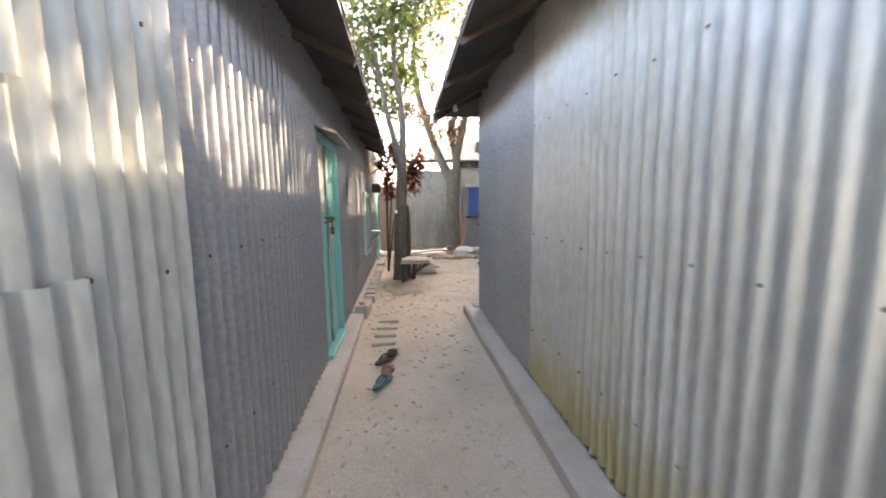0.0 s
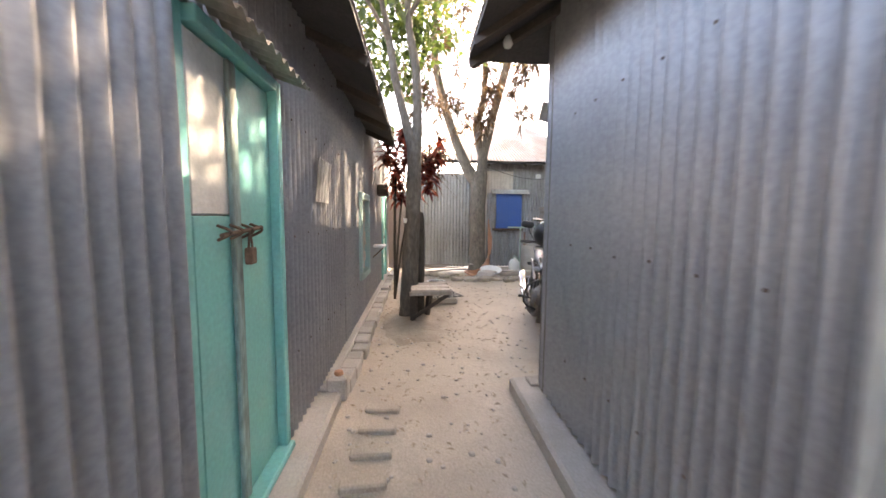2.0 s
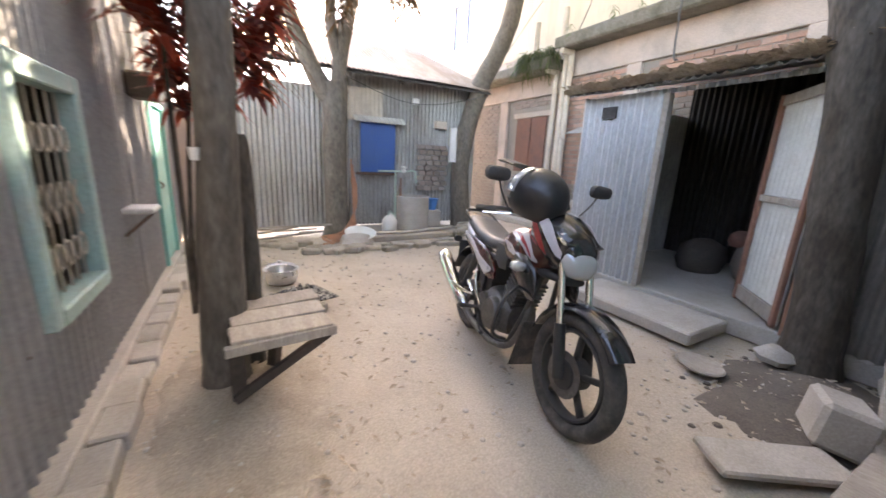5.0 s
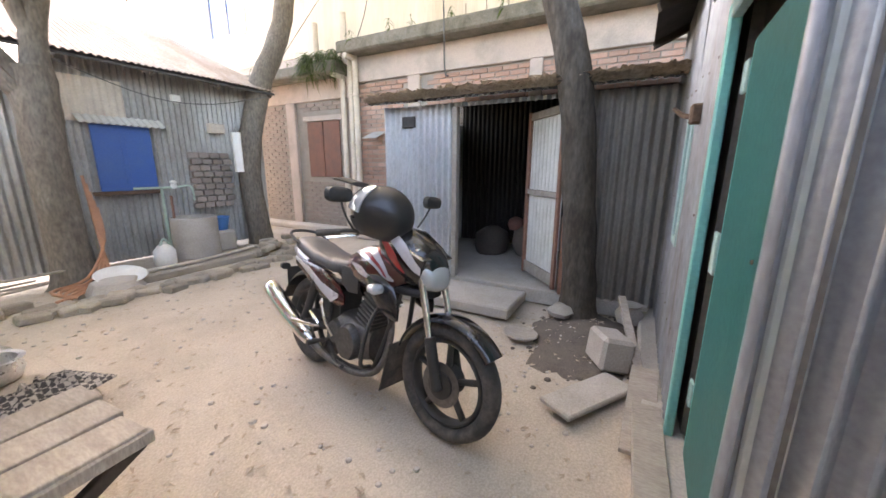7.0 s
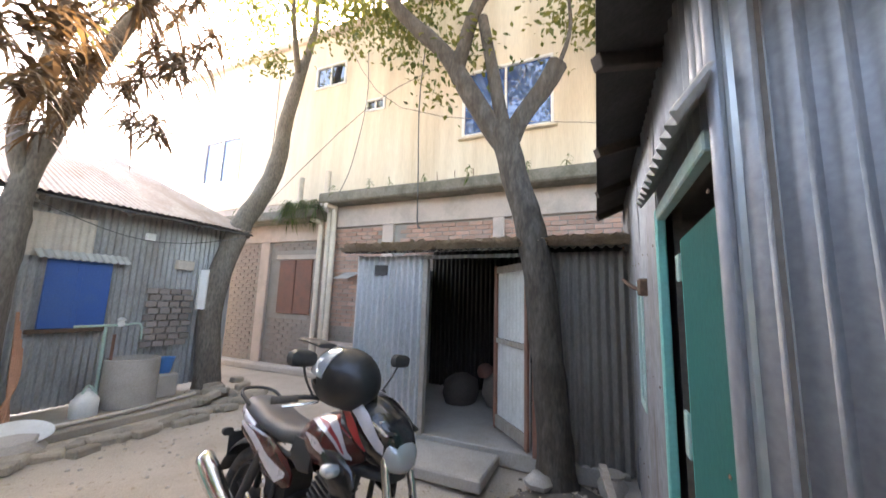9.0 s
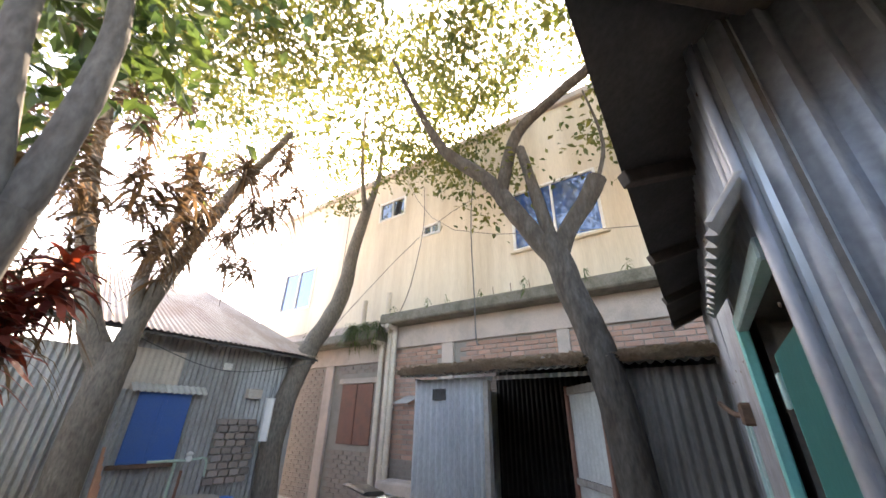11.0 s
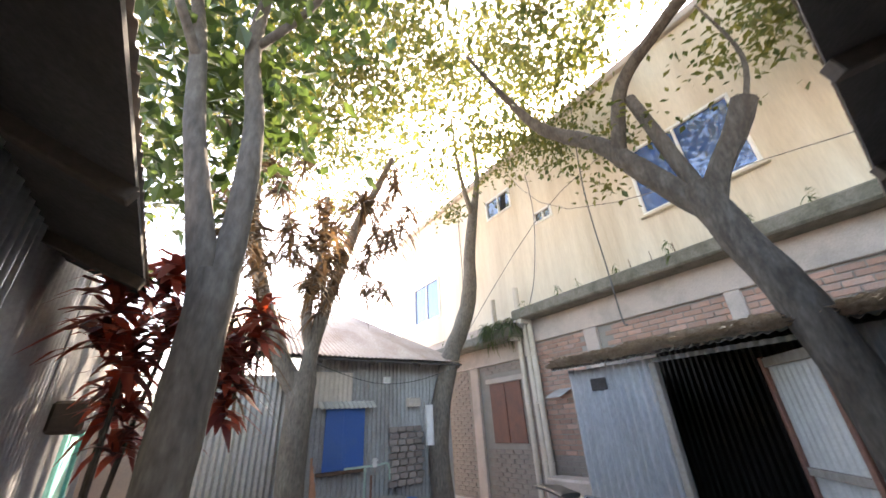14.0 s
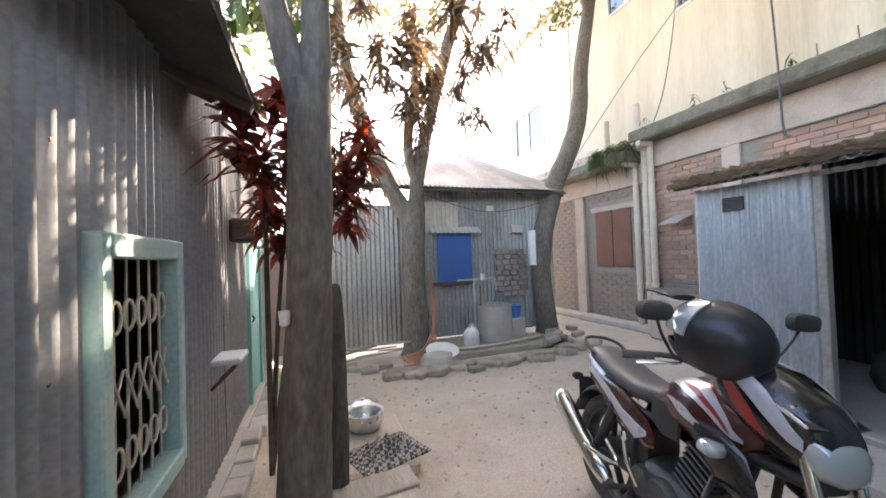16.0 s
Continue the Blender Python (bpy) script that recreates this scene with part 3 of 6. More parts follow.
tin_roof("roof_shed", (3.3, 4.28, 2.12), (3.3, 7.5, 2.12), (BX - 0.07, 4.28, 2.62), (BX - 0.07, 7.5, 2.62), M["tin_old"], "low shed roof thick with dry leaves", None)


# ---- trees ----
def leaves(count, spot, size, kind, droop=0.3):
    """Many single leaves: each a folded blade of two quads, placed by spot(i)."""
    vs, fs = [], []
    rnd = random.Random(kind)
    for i in range(count):
        c = spot(rnd, i)
        if c is None:
            continue
        c = Vector(c)
        a, tilt = rnd.uniform(0, 2 * math.pi), rnd.uniform(-1.2, 0.6) - droop
        d = Vector((math.cos(a) * math.cos(tilt), math.sin(a) * math.cos(tilt), math.sin(tilt)))
        s = d.cross(Vector((rnd.uniform(-.4, .4), rnd.uniform(-.4, .4), 1))).normalized()
        up = s.cross(d)
        ln = size * rnd.uniform(0.6, 1.35)
        w = ln * 0.27
        k = len(vs)
        for q in (Vector(), d * ln * 0.45 + s * w + up * w * 0.3, d * ln, d * ln * 0.45 - s * w + up * w * 0.3):
            vs.append(tuple(c + q))
        fs += [(k, k + 1, k + 2), (k, k + 2, k + 3)]
    return vs, fs


def cluster_spot(centres, spread, squash=0.7):
    def spot(rnd, i):
        c, r = centres[i % len(centres)]
        r *= spread
        return (c[0] + rnd.gauss(0, r), c[1] + rnd.gauss(0, r), c[2] + rnd.gauss(0, r * squash))
    return spot


def flat_part(name, shape, mat, parent, label=""):
    me = bpy.data.meshes.new(name)
    me.from_pydata(shape[0], [], shape[1])
    me.materials.append(mat)
    ob = new(name, me)
    ob.parent = parent
    if label:
        tagged(ob, label)
    return ob


def strap_plant(origin, count, length, rnd, width=0.035, arch=0.5):
    """Long arching strap leaves round a stem."""
    vs, fs = [], []
    o = Vector(origin)
    for i in range(count):
        a = rnd.uniform(0, 2 * math.pi)
        e = rnd.uniform(-0.3, 1.1)
        ln = length * rnd.uniform(0.6, 1.2)
        d = Vector((math.cos(a) * math.cos(e), math.sin(a) * math.cos(e), math.sin(e)))
        s = Vector((-math.sin(a), math.cos(a), 0))
        base = o + Vector((0, 0, rnd.uniform(-0.12, 0.15)))
        k = len(vs)
        for j in range(5):
            t = j / 4
            p = base + d * ln * t + Vector((0, 0, -arch * ln * t * t * rnd.uniform(0.8, 1.2)))
            w = width * (0.5 + 1.4 * t - 1.85 * t * t)
            vs += [tuple(p + s * w), tuple(p - s * w)]
        for j in range(4):
            q = k + 2 * j
            fs.append((q, q + 1, q + 3, q + 2))
    return vs, fs


def tree(label, trunk, limbs, bark, group="yard trees"):
    t = thing("tree", label, "tree", group)
    part("trunk", tube(trunk, 14, 6, 0.12), bark, t, smooth=True)
    for l in limbs:
        part("limb", tube(l, 9, 5, 0.12), bark, t, smooth=True)
    return t


rnd = random.Random(5)

# slim tree beside the left house
t1 = tree("slim grey tree forking at head height beside a plank seat",
          [(-0.25, 6.47, -0.05, 0.17), (-0.24, 6.46, 0.12, 0.125), (-0.22, 6.45, 0.7, 0.105), (-0.18, 6.45, 1.5, 0.095), (-0.17, 6.45, 2.1, 0.09), (-0.17, 6.45, 2.3, 0.095)],
          [[(-0.16, 6.45, 2.2, 0.07), (-0.13, 6.45, 2.55, 0.064), (-0.15, 6.46, 3.2, 0.055), (-0.25, 6.5, 3.9, 0.045), (-0.20, 6.6, 4.9, 0.03), (-0.05, 6.8, 5.6, 0.015)],
           [(-0.19, 6.45, 2.2, 0.065), (-0.29, 6.45, 2.6, 0.058), (-0.41, 6.46, 3.1, 0.05), (-0.53, 6.5, 3.8, 0.04), (-0.75, 6.7, 4.8, 0.02)],
           [(-0.25, 6.5, 3.8, 0.03), (0.05, 6.3, 4.3, 0.022), (0.15, 6.1, 4.8, 0.01)],
           [(-0.47, 6.48, 3.5, 0.03), (-0.75, 6.2, 3.9, 0.02), (-1.05, 6.3, 4.2, 0.01)]], M["bark_brown_backlit"])
t1c = [((-0.6, 6.8, 4.1), 0.5), ((-0.2, 6.2, 4.6), 0.45), ((-0.9, 6.4, 4.4), 0.5), ((0.0, 7.0, 5.2), 0.5), ((-0.5, 7.4, 4.7), 0.6), ((-0.1, 7.2, 3.9), 0.35), ((-1.0, 7.5, 4.0), 0.5), ((-0.6, 7.9, 3.6), 0.4)]
flat_part("crown", leaves(2000, cluster_spot(t1c, 0.7), 0.15, 11), M["leaf_big"], t1, "broad glossy green leaves")

# forked tree at the far wall
t2 = tree("grey-barked tree forking low in front of the far tin wall",
          [(1.35, 10.5, -0.05, 0.3), (1.35, 10.5, 0.2, 0.21), (1.32, 10.5, 1.35, 0.19), (1.35, 10.5, 2.1, 0.2), (1.33, 10.5, 2.45, 0.2)],
          [[(1.28, 10.5, 2.2, 0.15), (1.0, 10.5, 2.65, 0.13), (0.67, 10.5, 3.48, 0.11), (0.4, 10.5, 4.37, 0.1), (0.25, 10.4, 5.2, 0.08), (0.3, 10.2, 6.4, 0.05)],
           [(1.38, 10.5, 2.2, 0.14), (1.48, 10.5, 3.0, 0.115), (1.8, 10.4, 4.33, 0.1), (2.0, 10.0, 5.2, 0.08), (2.3, 9.5, 6.2, 0.05)],
           [(1.45, 10.5, 2.7, 0.09), (1.3, 10.5, 3.4, 0.085), (1.45, 10.5, 4.4, 0.07), (1.4, 10.3, 5.5, 0.045)]], M["bark"])
# leaning tree at the corner of the far house
t3 = tree("bare leaning grey trunk beside the far house",
          [(3.95, 10.65, -0.05, 0.27), (3.93, 10.65, 0.15, 0.2), (3.9, 10.7, 1.5, 0.185), (4.25, 10.7, 2.8, 0.185), (4.72, 10.7, 3.7, 0.175), (4.95, 10.7, 4.5, 0.16), (5.05, 10.7, 5.4, 0.14), (5.3, 10.65, 6.8, 0.12)],
          [[(5.25, 10.65, 6.5, 0.1), (5.3, 10.4, 7.6, 0.07), (4.9, 10.0, 8.6, 0.04)], [(5.2, 10.65, 6.4, 0.07), (4.6, 10.3, 7.4, 0.05), (3.9, 9.6, 8.2, 0.03)]], M["bark"])
# dark leaning tree in front of the shed
t4 = tree("dark lichen-spotted tree leaning over the shed, one limb sawn off",
          [(3.3, 5.0, -0.05, 0.24), (3.3, 5.0, 0.2, 0.165), (3.3, 5.03, 0.75, 0.15), (3.3, 5.12, 1.75, 0.145), (3.3, 5.21, 2.3, 0.14), (3.3, 5.38, 2.9, 0.135), (3.3, 5.48, 3.3, 0.14), (3.3, 5.5, 3.45, 0.13)],
          [[(3.3, 5.47, 3.2, 0.12), (3.3, 5.78, 3.72, 0.115), (3.3, 6.1, 4.3, 0.1), (3.3, 6.35, 4.65, 0.095), (3.25, 6.9, 5.3, 0.08), (3.1, 7.3, 6.2, 0.05), (2.7, 7.6, 7.2, 0.03)],
           [(3.3, 5.45, 3.2, 0.1), (3.3, 5.3, 3.5, 0.1), (3.3, 5.1, 3.75, 0.095), (3.3, 4.93, 4.02, 0.1)],
           [(3.3, 6.05, 4.2, 0.085), (3.25, 5.75, 5.0, 0.075), (3.25, 5.2, 5.35, 0.065), (3.3, 4.74, 5.65, 0.06), (3.5, 4.3, 6.4, 0.04)],
           [(3.3, 5.5, 3.45, 0.075), (3.3, 5.62, 4.1, 0.07), (3.3, 5.75, 4.8, 0.06)],
           [(3.3, 4.97, 3.9, 0.025), (3.25, 4.8, 4.4, 0.02), (3.3, 4.9, 5.3, 0.01)]], M["bark_dark"])


def canopy_centres(n, x0, x1, y0, y1, z0, z1, seed):
    r = random.Random(seed)
    return [((r.uniform(x0, x1), r.uniform(y0, y1), r.uniform(z0, z1)), r.uniform(0.25, 0.5)) for i in range(n)]


flat_part("crown", leaves(10000, cluster_spot(canopy_centres(70, -1.6, 2.6, 7.5, 12.5, 5.6, 8.6, 2), 0.9), 0.12, 21), M["leaf"], t2, "yellow-green sunlit leaves")
flat_part("crown", leaves(4800, cluster_spot(canopy_centres(34, 2.6, 6.2, 7.6, 12.6, 6.8, 9.4, 3), 0.7), 0.12, 22), M["leaf"], t3, "yellow-green sunlit leaves")
# t4's crown is stretched south to y 2.4, mostly unseen, to block sun.
flat_part("crown", leaves(23000, cluster_spot(canopy_centres(140, -0.6, 5.6, 2.4, 9.2, 6.0, 9.0, 4), 0.9), 0.115, 23), M["leaf"], t4, "small yellow-green leaves, part of them added unseen to block the sun")
hang = [((3.3, 6.6, 4.5), 0.2), ((3.3, 6.3, 4.0), 0.2), ((3.3, 5.7, 4.4), 0.25), ((3.2, 7.2, 5.0), 0.35), ((3.4, 4.9, 4.6), 0.3), ((3.3, 7.6, 5.3), 0.35), ((3.4, 8.3, 5.6), 0.3)]
flat_part("twig_leaves", leaves(420, cluster_spot(hang, 0.8), 0.085, 24), M["leaf"], t4)

# Unseen limb and crown, added to keep sun off the near west wall.
part("limb", tube([(3.45, 4.4, 6.2, 0.045), (3.5, 3.4, 6.5, 0.035), (3.4, 2.0, 6.7, 0.02)], 8, 4, 0.12), M["bark_dark"], t4, smooth=True)
flat_part("crown", leaves(15000, cluster_spot(canopy_centres(70, 1.4, 5.4, 0.0, 4.4, 5.4, 7.4, 41), 0.95), 0.13, 44), M["leaf"], t4, "small yellow-green leaves, part of them added unseen to block the sun")

# strap-leaved plants
cordyline = thing("cordyline", "maroon-leaved cordyline bush hanging beside the house wall", "plant")
stems = [(-0.45, 7.3, 1.9), (-0.3, 7.55, 2.1), (-0.5, 7.7, 1.7), (-0.05, 7.5, 1.8), (0.1, 7.7, 1.95), (-0.55, 7.1, 2.15), (-0.2, 7.9, 1.6), (-0.35, 7.2, 2.3), (-0.15, 7.3, 2.05), (0.2, 7.5, 2.15), (-0.6, 7.45, 2.0), (-0.4, 7.5, 1.5), (0.05, 7.35, 1.65)]
for k, s in enumerate(stems):
    s = (s[0], s[1], s[2] + 0.2)
    if k < 4:
        part("stem", tube([(-0.5, 7.75, -0.02, 0.02), (s[0] * 0.4 - 0.3, s[1] * 0.3 + 5.4, 1.2, 0.016), (*s, 0.012)], 6), M["bark_dark"], cordyline)
    flat_part("leaf_crown", strap_plant(s, 60, 0.25, rnd, 0.035, 0.5), M["leaf_red"], cordyline)
for i in range(15):
    c = (rnd.uniform(-0.2, 0.75), rnd.uniform(7.1, 8.4), rnd.uniform(2.5, 3.7))
    flat_part("leaf_crown", strap_plant(c, 26, 0.22, rnd, 0.022, 0.7), M["leaf_strap"], t1)
for i in range(34):
    c = (rnd.uniform(-0.4, 2.6), rnd.uniform(9.1, 10.2), rnd.uniform(3.3, 5.8))
    flat_part("strap_leaves", strap_plant(c, 40, 0.36, rnd, 0.022, 0.8), M["leaf_strap"], t2, "dark hanging strap leaves" if i == 0 else "")

for c, count, size in (((1.8, 9.6, 5.05), 110, 0.6), ((1.35, 9.6, 4.4), 70, 0.5), ((2.35, 9.6, 4.55), 70, 0.5), ((1.4, 9.6, 3.85), 60, 0.45), ((2.0, 9.7, 4.2), 60, 0.45)):
    flat_part("strap_leaves", strap_plant(c, count, size, rnd, 0.018, 0.75), M["leaf_strap"], t2)
for c in ((0.22, 8.0, 2.7), (0.07, 8.0, 2.4), (0.18, 8.0, 2.0), (0.0, 7.9, 2.2), (0.3, 8.0, 2.35)):
    flat_part("leaf_crown", strap_plant(c, 48, 0.36, rnd, 0.016, 0.7), M["leaf_strap"], cordyline)


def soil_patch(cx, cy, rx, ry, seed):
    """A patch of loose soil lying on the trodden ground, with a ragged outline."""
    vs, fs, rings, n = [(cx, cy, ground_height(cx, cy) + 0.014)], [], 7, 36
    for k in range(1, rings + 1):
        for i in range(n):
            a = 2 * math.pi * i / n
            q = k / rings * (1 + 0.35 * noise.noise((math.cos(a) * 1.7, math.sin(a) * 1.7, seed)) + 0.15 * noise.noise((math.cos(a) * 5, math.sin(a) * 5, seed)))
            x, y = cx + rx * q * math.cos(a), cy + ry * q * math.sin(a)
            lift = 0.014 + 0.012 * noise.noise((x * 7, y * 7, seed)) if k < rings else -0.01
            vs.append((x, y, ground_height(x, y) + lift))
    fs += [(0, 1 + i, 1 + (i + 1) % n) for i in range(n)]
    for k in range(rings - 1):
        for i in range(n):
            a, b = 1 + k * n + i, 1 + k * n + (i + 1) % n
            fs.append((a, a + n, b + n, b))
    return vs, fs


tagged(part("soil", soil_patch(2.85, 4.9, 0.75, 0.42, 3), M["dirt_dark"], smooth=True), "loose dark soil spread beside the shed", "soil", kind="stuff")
tagged(part("soil", soil_patch(-0.15, 6.3, 0.5, 0.75, 8), M["darker_earth"], smooth=True), "darker brown soil round the slim tree", "soil", kind="stuff")
part("tin_sheet", move(corrugated(1.7, 1.2, rows=6, wobble=0.006, seed=90), Matrix.Translation((LX + 0.03, 0.66, 0.08)) @ Matrix.Rotation(-math.pi / 2, 4, "Z")), M["tin_light"], bpy.data.objects["wall_west_near"], smooth=True)
part("tin_sheet", move(corrugated(1.9, 1.1, rows=6, wobble=0.006, seed=91), Matrix.Translation((LX + 0.03, 0.58, 1.64)) @ Matrix.Rotation(-math.pi / 2, 4, "Z")), M["tin_light"], bpy.data.objects["wall_west_near"], smooth=True)


def nail_heads(along, heights, place, seed):
    """Nail heads that hold the sheets, row by row."""
    r = random.Random(seed)
    out = []
    for s in along:
        for z in heights:
            out.append(move(lathe([(0.002, 0.0), (0.007, 0.0), (0.006, 0.004), (0.001, 0.005)], 6), place(s + r.uniform(-0.015, 0.015), z + r.uniform(-0.02, 0.02))))
    return join(*out)


tagged(part("nails", nail_heads([-1 + 0.24 * i for i in range(21)], (0.5, 1.2, 1.95, 2.55), lambda s, z: Matrix.Translation((RX - 0.016, s, z)) @ Matrix.Rotation(-math.pi / 2, 4, "Y"), 1), M["rust"], bpy.data.objects["wall_east_near"]), "rusty nail heads", kind="stuff")
tagged(part("nails", nail_heads([-1 + 0.24 * i for i in range(15)] + [3.9 + 0.24 * i for i in range(10)], (0.55, 1.25, 1.9, 2.4), lambda s, z: Matrix.Translation((LX + 0.018, s, z)) @ Matrix.Rotation(math.pi / 2, 4, "Y"), 2), M["rust"], bpy.data.objects["wall_west"]), "rusty nail heads", kind="stuff")
tagged(part("nails", move(nail_heads([0.08] + [1.1 + 0.24 * i for i in range(6)], (0.5, 1.2, 1.9, 2.5), lambda s, z: Matrix.Translation((s, 0.017, z)) @ Matrix.Rotation(-math.pi / 2, 4, "X"), 3),
     Matrix.Translation((RC.x, RC.y, 0)) @ Matrix.Rotation(math.atan2(nway.y, nway.x), 4, "Z")), M["rust"], bpy.data.objects["wall_yard_south"]), "rusty nail heads", kind="stuff")

# ---- west door, window and fittings of the left house ----
def lane(y):
    """Pose on the west wall: local x runs along the wall to the south, y out of the wall."""
    return Matrix.Translation((LX, y, 0)) @ Matrix.Rotation(-math.pi / 2, 4, "Z")


def rivet(c, r=0.012):
    return move(lathe([(0.001, 0.0), (r, 0.0), (r * 0.8, r * 0.6), (0.001, r)], 8), c)


door_w = thing("door_1", "closed teal double door with a whitewashed upper panel and rusty bolt", "door", kind="structure")
y0, y1 = DOOR
for a, b, proud in ((y0, y0 + 0.055, -0.005), (y1 - 0.055, y1, 0.035)):
    part("door_frame", box(LX - 0.06, a, 0.12, LX + proud, b, 2.02, 0.005), M["teal"], door_w)
part("door_frame", box(LX - 0.06, y0 + 0.055, 1.965, LX + 0.035, y1 - 0.055, 2.02, 0.005), M["teal"], door_w)
part("threshold", box(LX - 0.06, y0, 0.1, LX + 0.06, y1, 0.14, 0.008), M["teal"], door_w)
ym = 3.25
leaf_a = part("door_leaf", box(LX - 0.04, y0 + 0.06, 0.15, LX - 0.008, ym - 0.004, 1.36, 0.004), M["teal"], door_w)
part("upper_panel", box(LX - 0.04, y0 + 0.06, 1.364, LX - 0.008, ym - 0.004, 1.955, 0.004), M["white_paint"], leaf_a, "dirty whitewashed tin panel")
leaf_b = part("door_leaf", box(LX - 0.04, ym + 0.004, 0.15, LX - 0.008, y1 - 0.06, 1.955, 0.004), M["teal"], door_w)
part("meeting_strip", box(LX - 0.008, ym - 0.03, 0.16, LX + 0.012, ym + 0.03, 1.95, 0.005), M["teal_worn"], leaf_b, "rust-smeared meeting strip")
bolt = part("bolt", tube([(LX + 0.03, ym - 0.16, 1.29, 0.009), (LX + 0.03, ym + 0.17, 1.31, 0.009)], 8), M["rust"], door_w, "rusty sliding bolt")
for yy in (-0.12, -0.03, 0.06, 0.14):
    part("staple", tube([(LX - 0.006, ym + yy, 1.27, 0.006), (LX + 0.045, ym + yy, 1.3, 0.006), (LX - 0.006, ym + yy, 1.325, 0.006)], 6), M["rust"], bolt)
part("padlock", join(box(LX + 0.015, ym + 0.03, 1.16, LX + 0.045, ym + 0.085, 1.23, 0.006),
                     tube([(LX + 0.03, ym + 0.04, 1.22, 0.005), (LX + 0.03, ym + 0.057, 1.3, 0.005), (LX + 0.03, ym + 0.075, 1.22, 0.005)], 6)), M["rust"], bolt)


def awning(name, origin, along, out, length, mat, label):
    """A short strip of corrugated sheet over an opening."""
    a, o = Vector(along).normalized(), Vector(out).normalized()
    m = Matrix.Translation(origin) @ Matrix((( a.x, 0, o.x, 0), (a.y, 0, o.y, 0), (0, 1, -0.35, 0), (0, 0, 0, 1)))
    return tagged(part(name, move(corrugated(length, 0.16, depth=0.014), m), mat, smooth=True), label, "awning")


awning("door_awning", (LX + 0.012, y1 + 0.04, 2.06), (0, -1, 0), (1, 0, 0), 0.86, M["tin_dull"], "short corrugated tin strip above the teal door")

win = thing("window_1", "open teal window frame with a cream iron grille", "window", kind="structure")
y0, y1 = WIN
z0, z1 = 0.56, 1.66
for a, b in ((y0, y0 + 0.07), (y1 - 0.07, y1)):
    part("window_frame", box(LX - 0.05, a, z0, LX + 0.05, b, z1, 0.008), M["teal_pale"], win)
part("window_frame", box(LX - 0.05, y0 + 0.07, z1 - 0.09, LX + 0.05, y1 - 0.07, z1, 0.008), M["teal_pale"], win)
part("window_sill", box(LX - 0.05, y0 + 0.07, z0, LX + 0.06, y1 - 0.07, z0 + 0.08, 0.008), M["teal_pale"], win)
gy0, gy1, gz0, gz1 = y0 + 0.07, y1 - 0.07, z0 + 0.08, z1 - 0.09
n = 6
step = (gy1 - gy0) / n
for i in range(n):
    c = gy0 + (i + 0.5) * step
    part("grille_bar", tube([(LX - 0.02, c, gz0, 0.006), (LX - 0.02, c, gz1, 0.006)], 6), M["pvc"], win)
    for zc in (gz1 - 0.22, gz0 + 0.17):
        part("grille_ring", tube([(LX - 0.012, c + 0.042 * math.cos(k * math.pi / 6), zc + 0.06 * math.sin(k * math.pi / 6), 0.007) for k in range(13)], 6, 1), M["pvc"], win)
for i in range(n):
    c = gy0 + i * step
    zc = (gz0 + gz1) / 2 - 0.05
    for s in (0, 1):
        part("grille_lattice", tube([(LX - 0.012 + 0.006 * s, c, zc - 0.09 + 0.18 * s, 0.006), (LX - 0.012 + 0.006 * s, c + step, zc + 0.09 - 0.18 * s, 0.006)], 6), M["pvc"], win)

door_f = thing("door_2", "closed teal door in the tin house wall", "door", kind="structure")
y0, y1 = DOOR2
for a, b in ((y0, y0 + 0.06), (y1 - 0.06, y1)):
    part("door_frame", box(LX - 0.06, a, 0.1, LX + 0.05, b, 1.8, 0.005), M["teal"], door_f)
part("door_frame", box(LX - 0.06, y0 + 0.06, 1.74, LX + 0.05, y1 - 0.06, 1.8, 0.005), M["teal"], door_f)
part("door_leaf", box(LX - 0.03, y0 + 0.064, 0.12, LX + 0.022, y1 - 0.064, 1.735, 0.005), M["teal"], door_f)
part("door_handle", tube([(LX + 0.02, y0 + 0.14, 0.9, 0.008), (LX + 0.06, y0 + 0.14, 0.95, 0.008), (LX + 0.02, y0 + 0.14, 1.0, 0.008)], 6), M["rust"], door_f)

flap = tagged(part("tin_patch", move(corrugated(0.36, 0.3, depth=0.006), Matrix.Translation((LX + 0.025, 4.66, 1.46)) @ Matrix.Rotation(-math.pi / 2, 4, "Z") @ Matrix.Rotation(radians(-6), 4, "X")), M["tin_old"], smooth=True),
              "loose rusty tin patch on the house wall", "patch")
rack = thing("wall_shelf", "small grey metal shelf bracketed to the house wall", "shelf")
part("tray", box(LX + 0.012, 7.55, 0.86, LX + 0.2, 7.85, 0.9, 0.01), M["tin_shed"], rack)
for yy in (7.6, 7.8):
    part("bracket", beam_between((LX + 0.012, yy, 0.7), (LX + 0.17, yy, 0.85), 0.02, 0.02), M["rust"], rack)
nest = tagged(part("wall_box", box(LX + 0.014, 8.2, 1.72, LX + 0.2, 8.5, 1.92, 0.02), M["wood_dark"]), "dark wooden box fixed high on the house wall", "box")

# ---- kerbs, brick edging ----
kerb_w = tagged(part("kerb_west", box(LX - 0.05, -3, -0.05, -0.68, 4.35, 0.085, 0.02), M["cement"]), "low cement plinth edge along the tin wall", "kerb", kind="structure")
kerb_e = tagged(part("kerb_east", box(0.605, -3, -0.05, RX + 0.1, 4.49, 0.1, 0.02), M["cement"]), "low cement plinth under the pale tin wall", "kerb", kind="structure")
kerb_n = thing("kerb_yard", "broken cement plinth under the yard wall", "kerb", kind="structure")
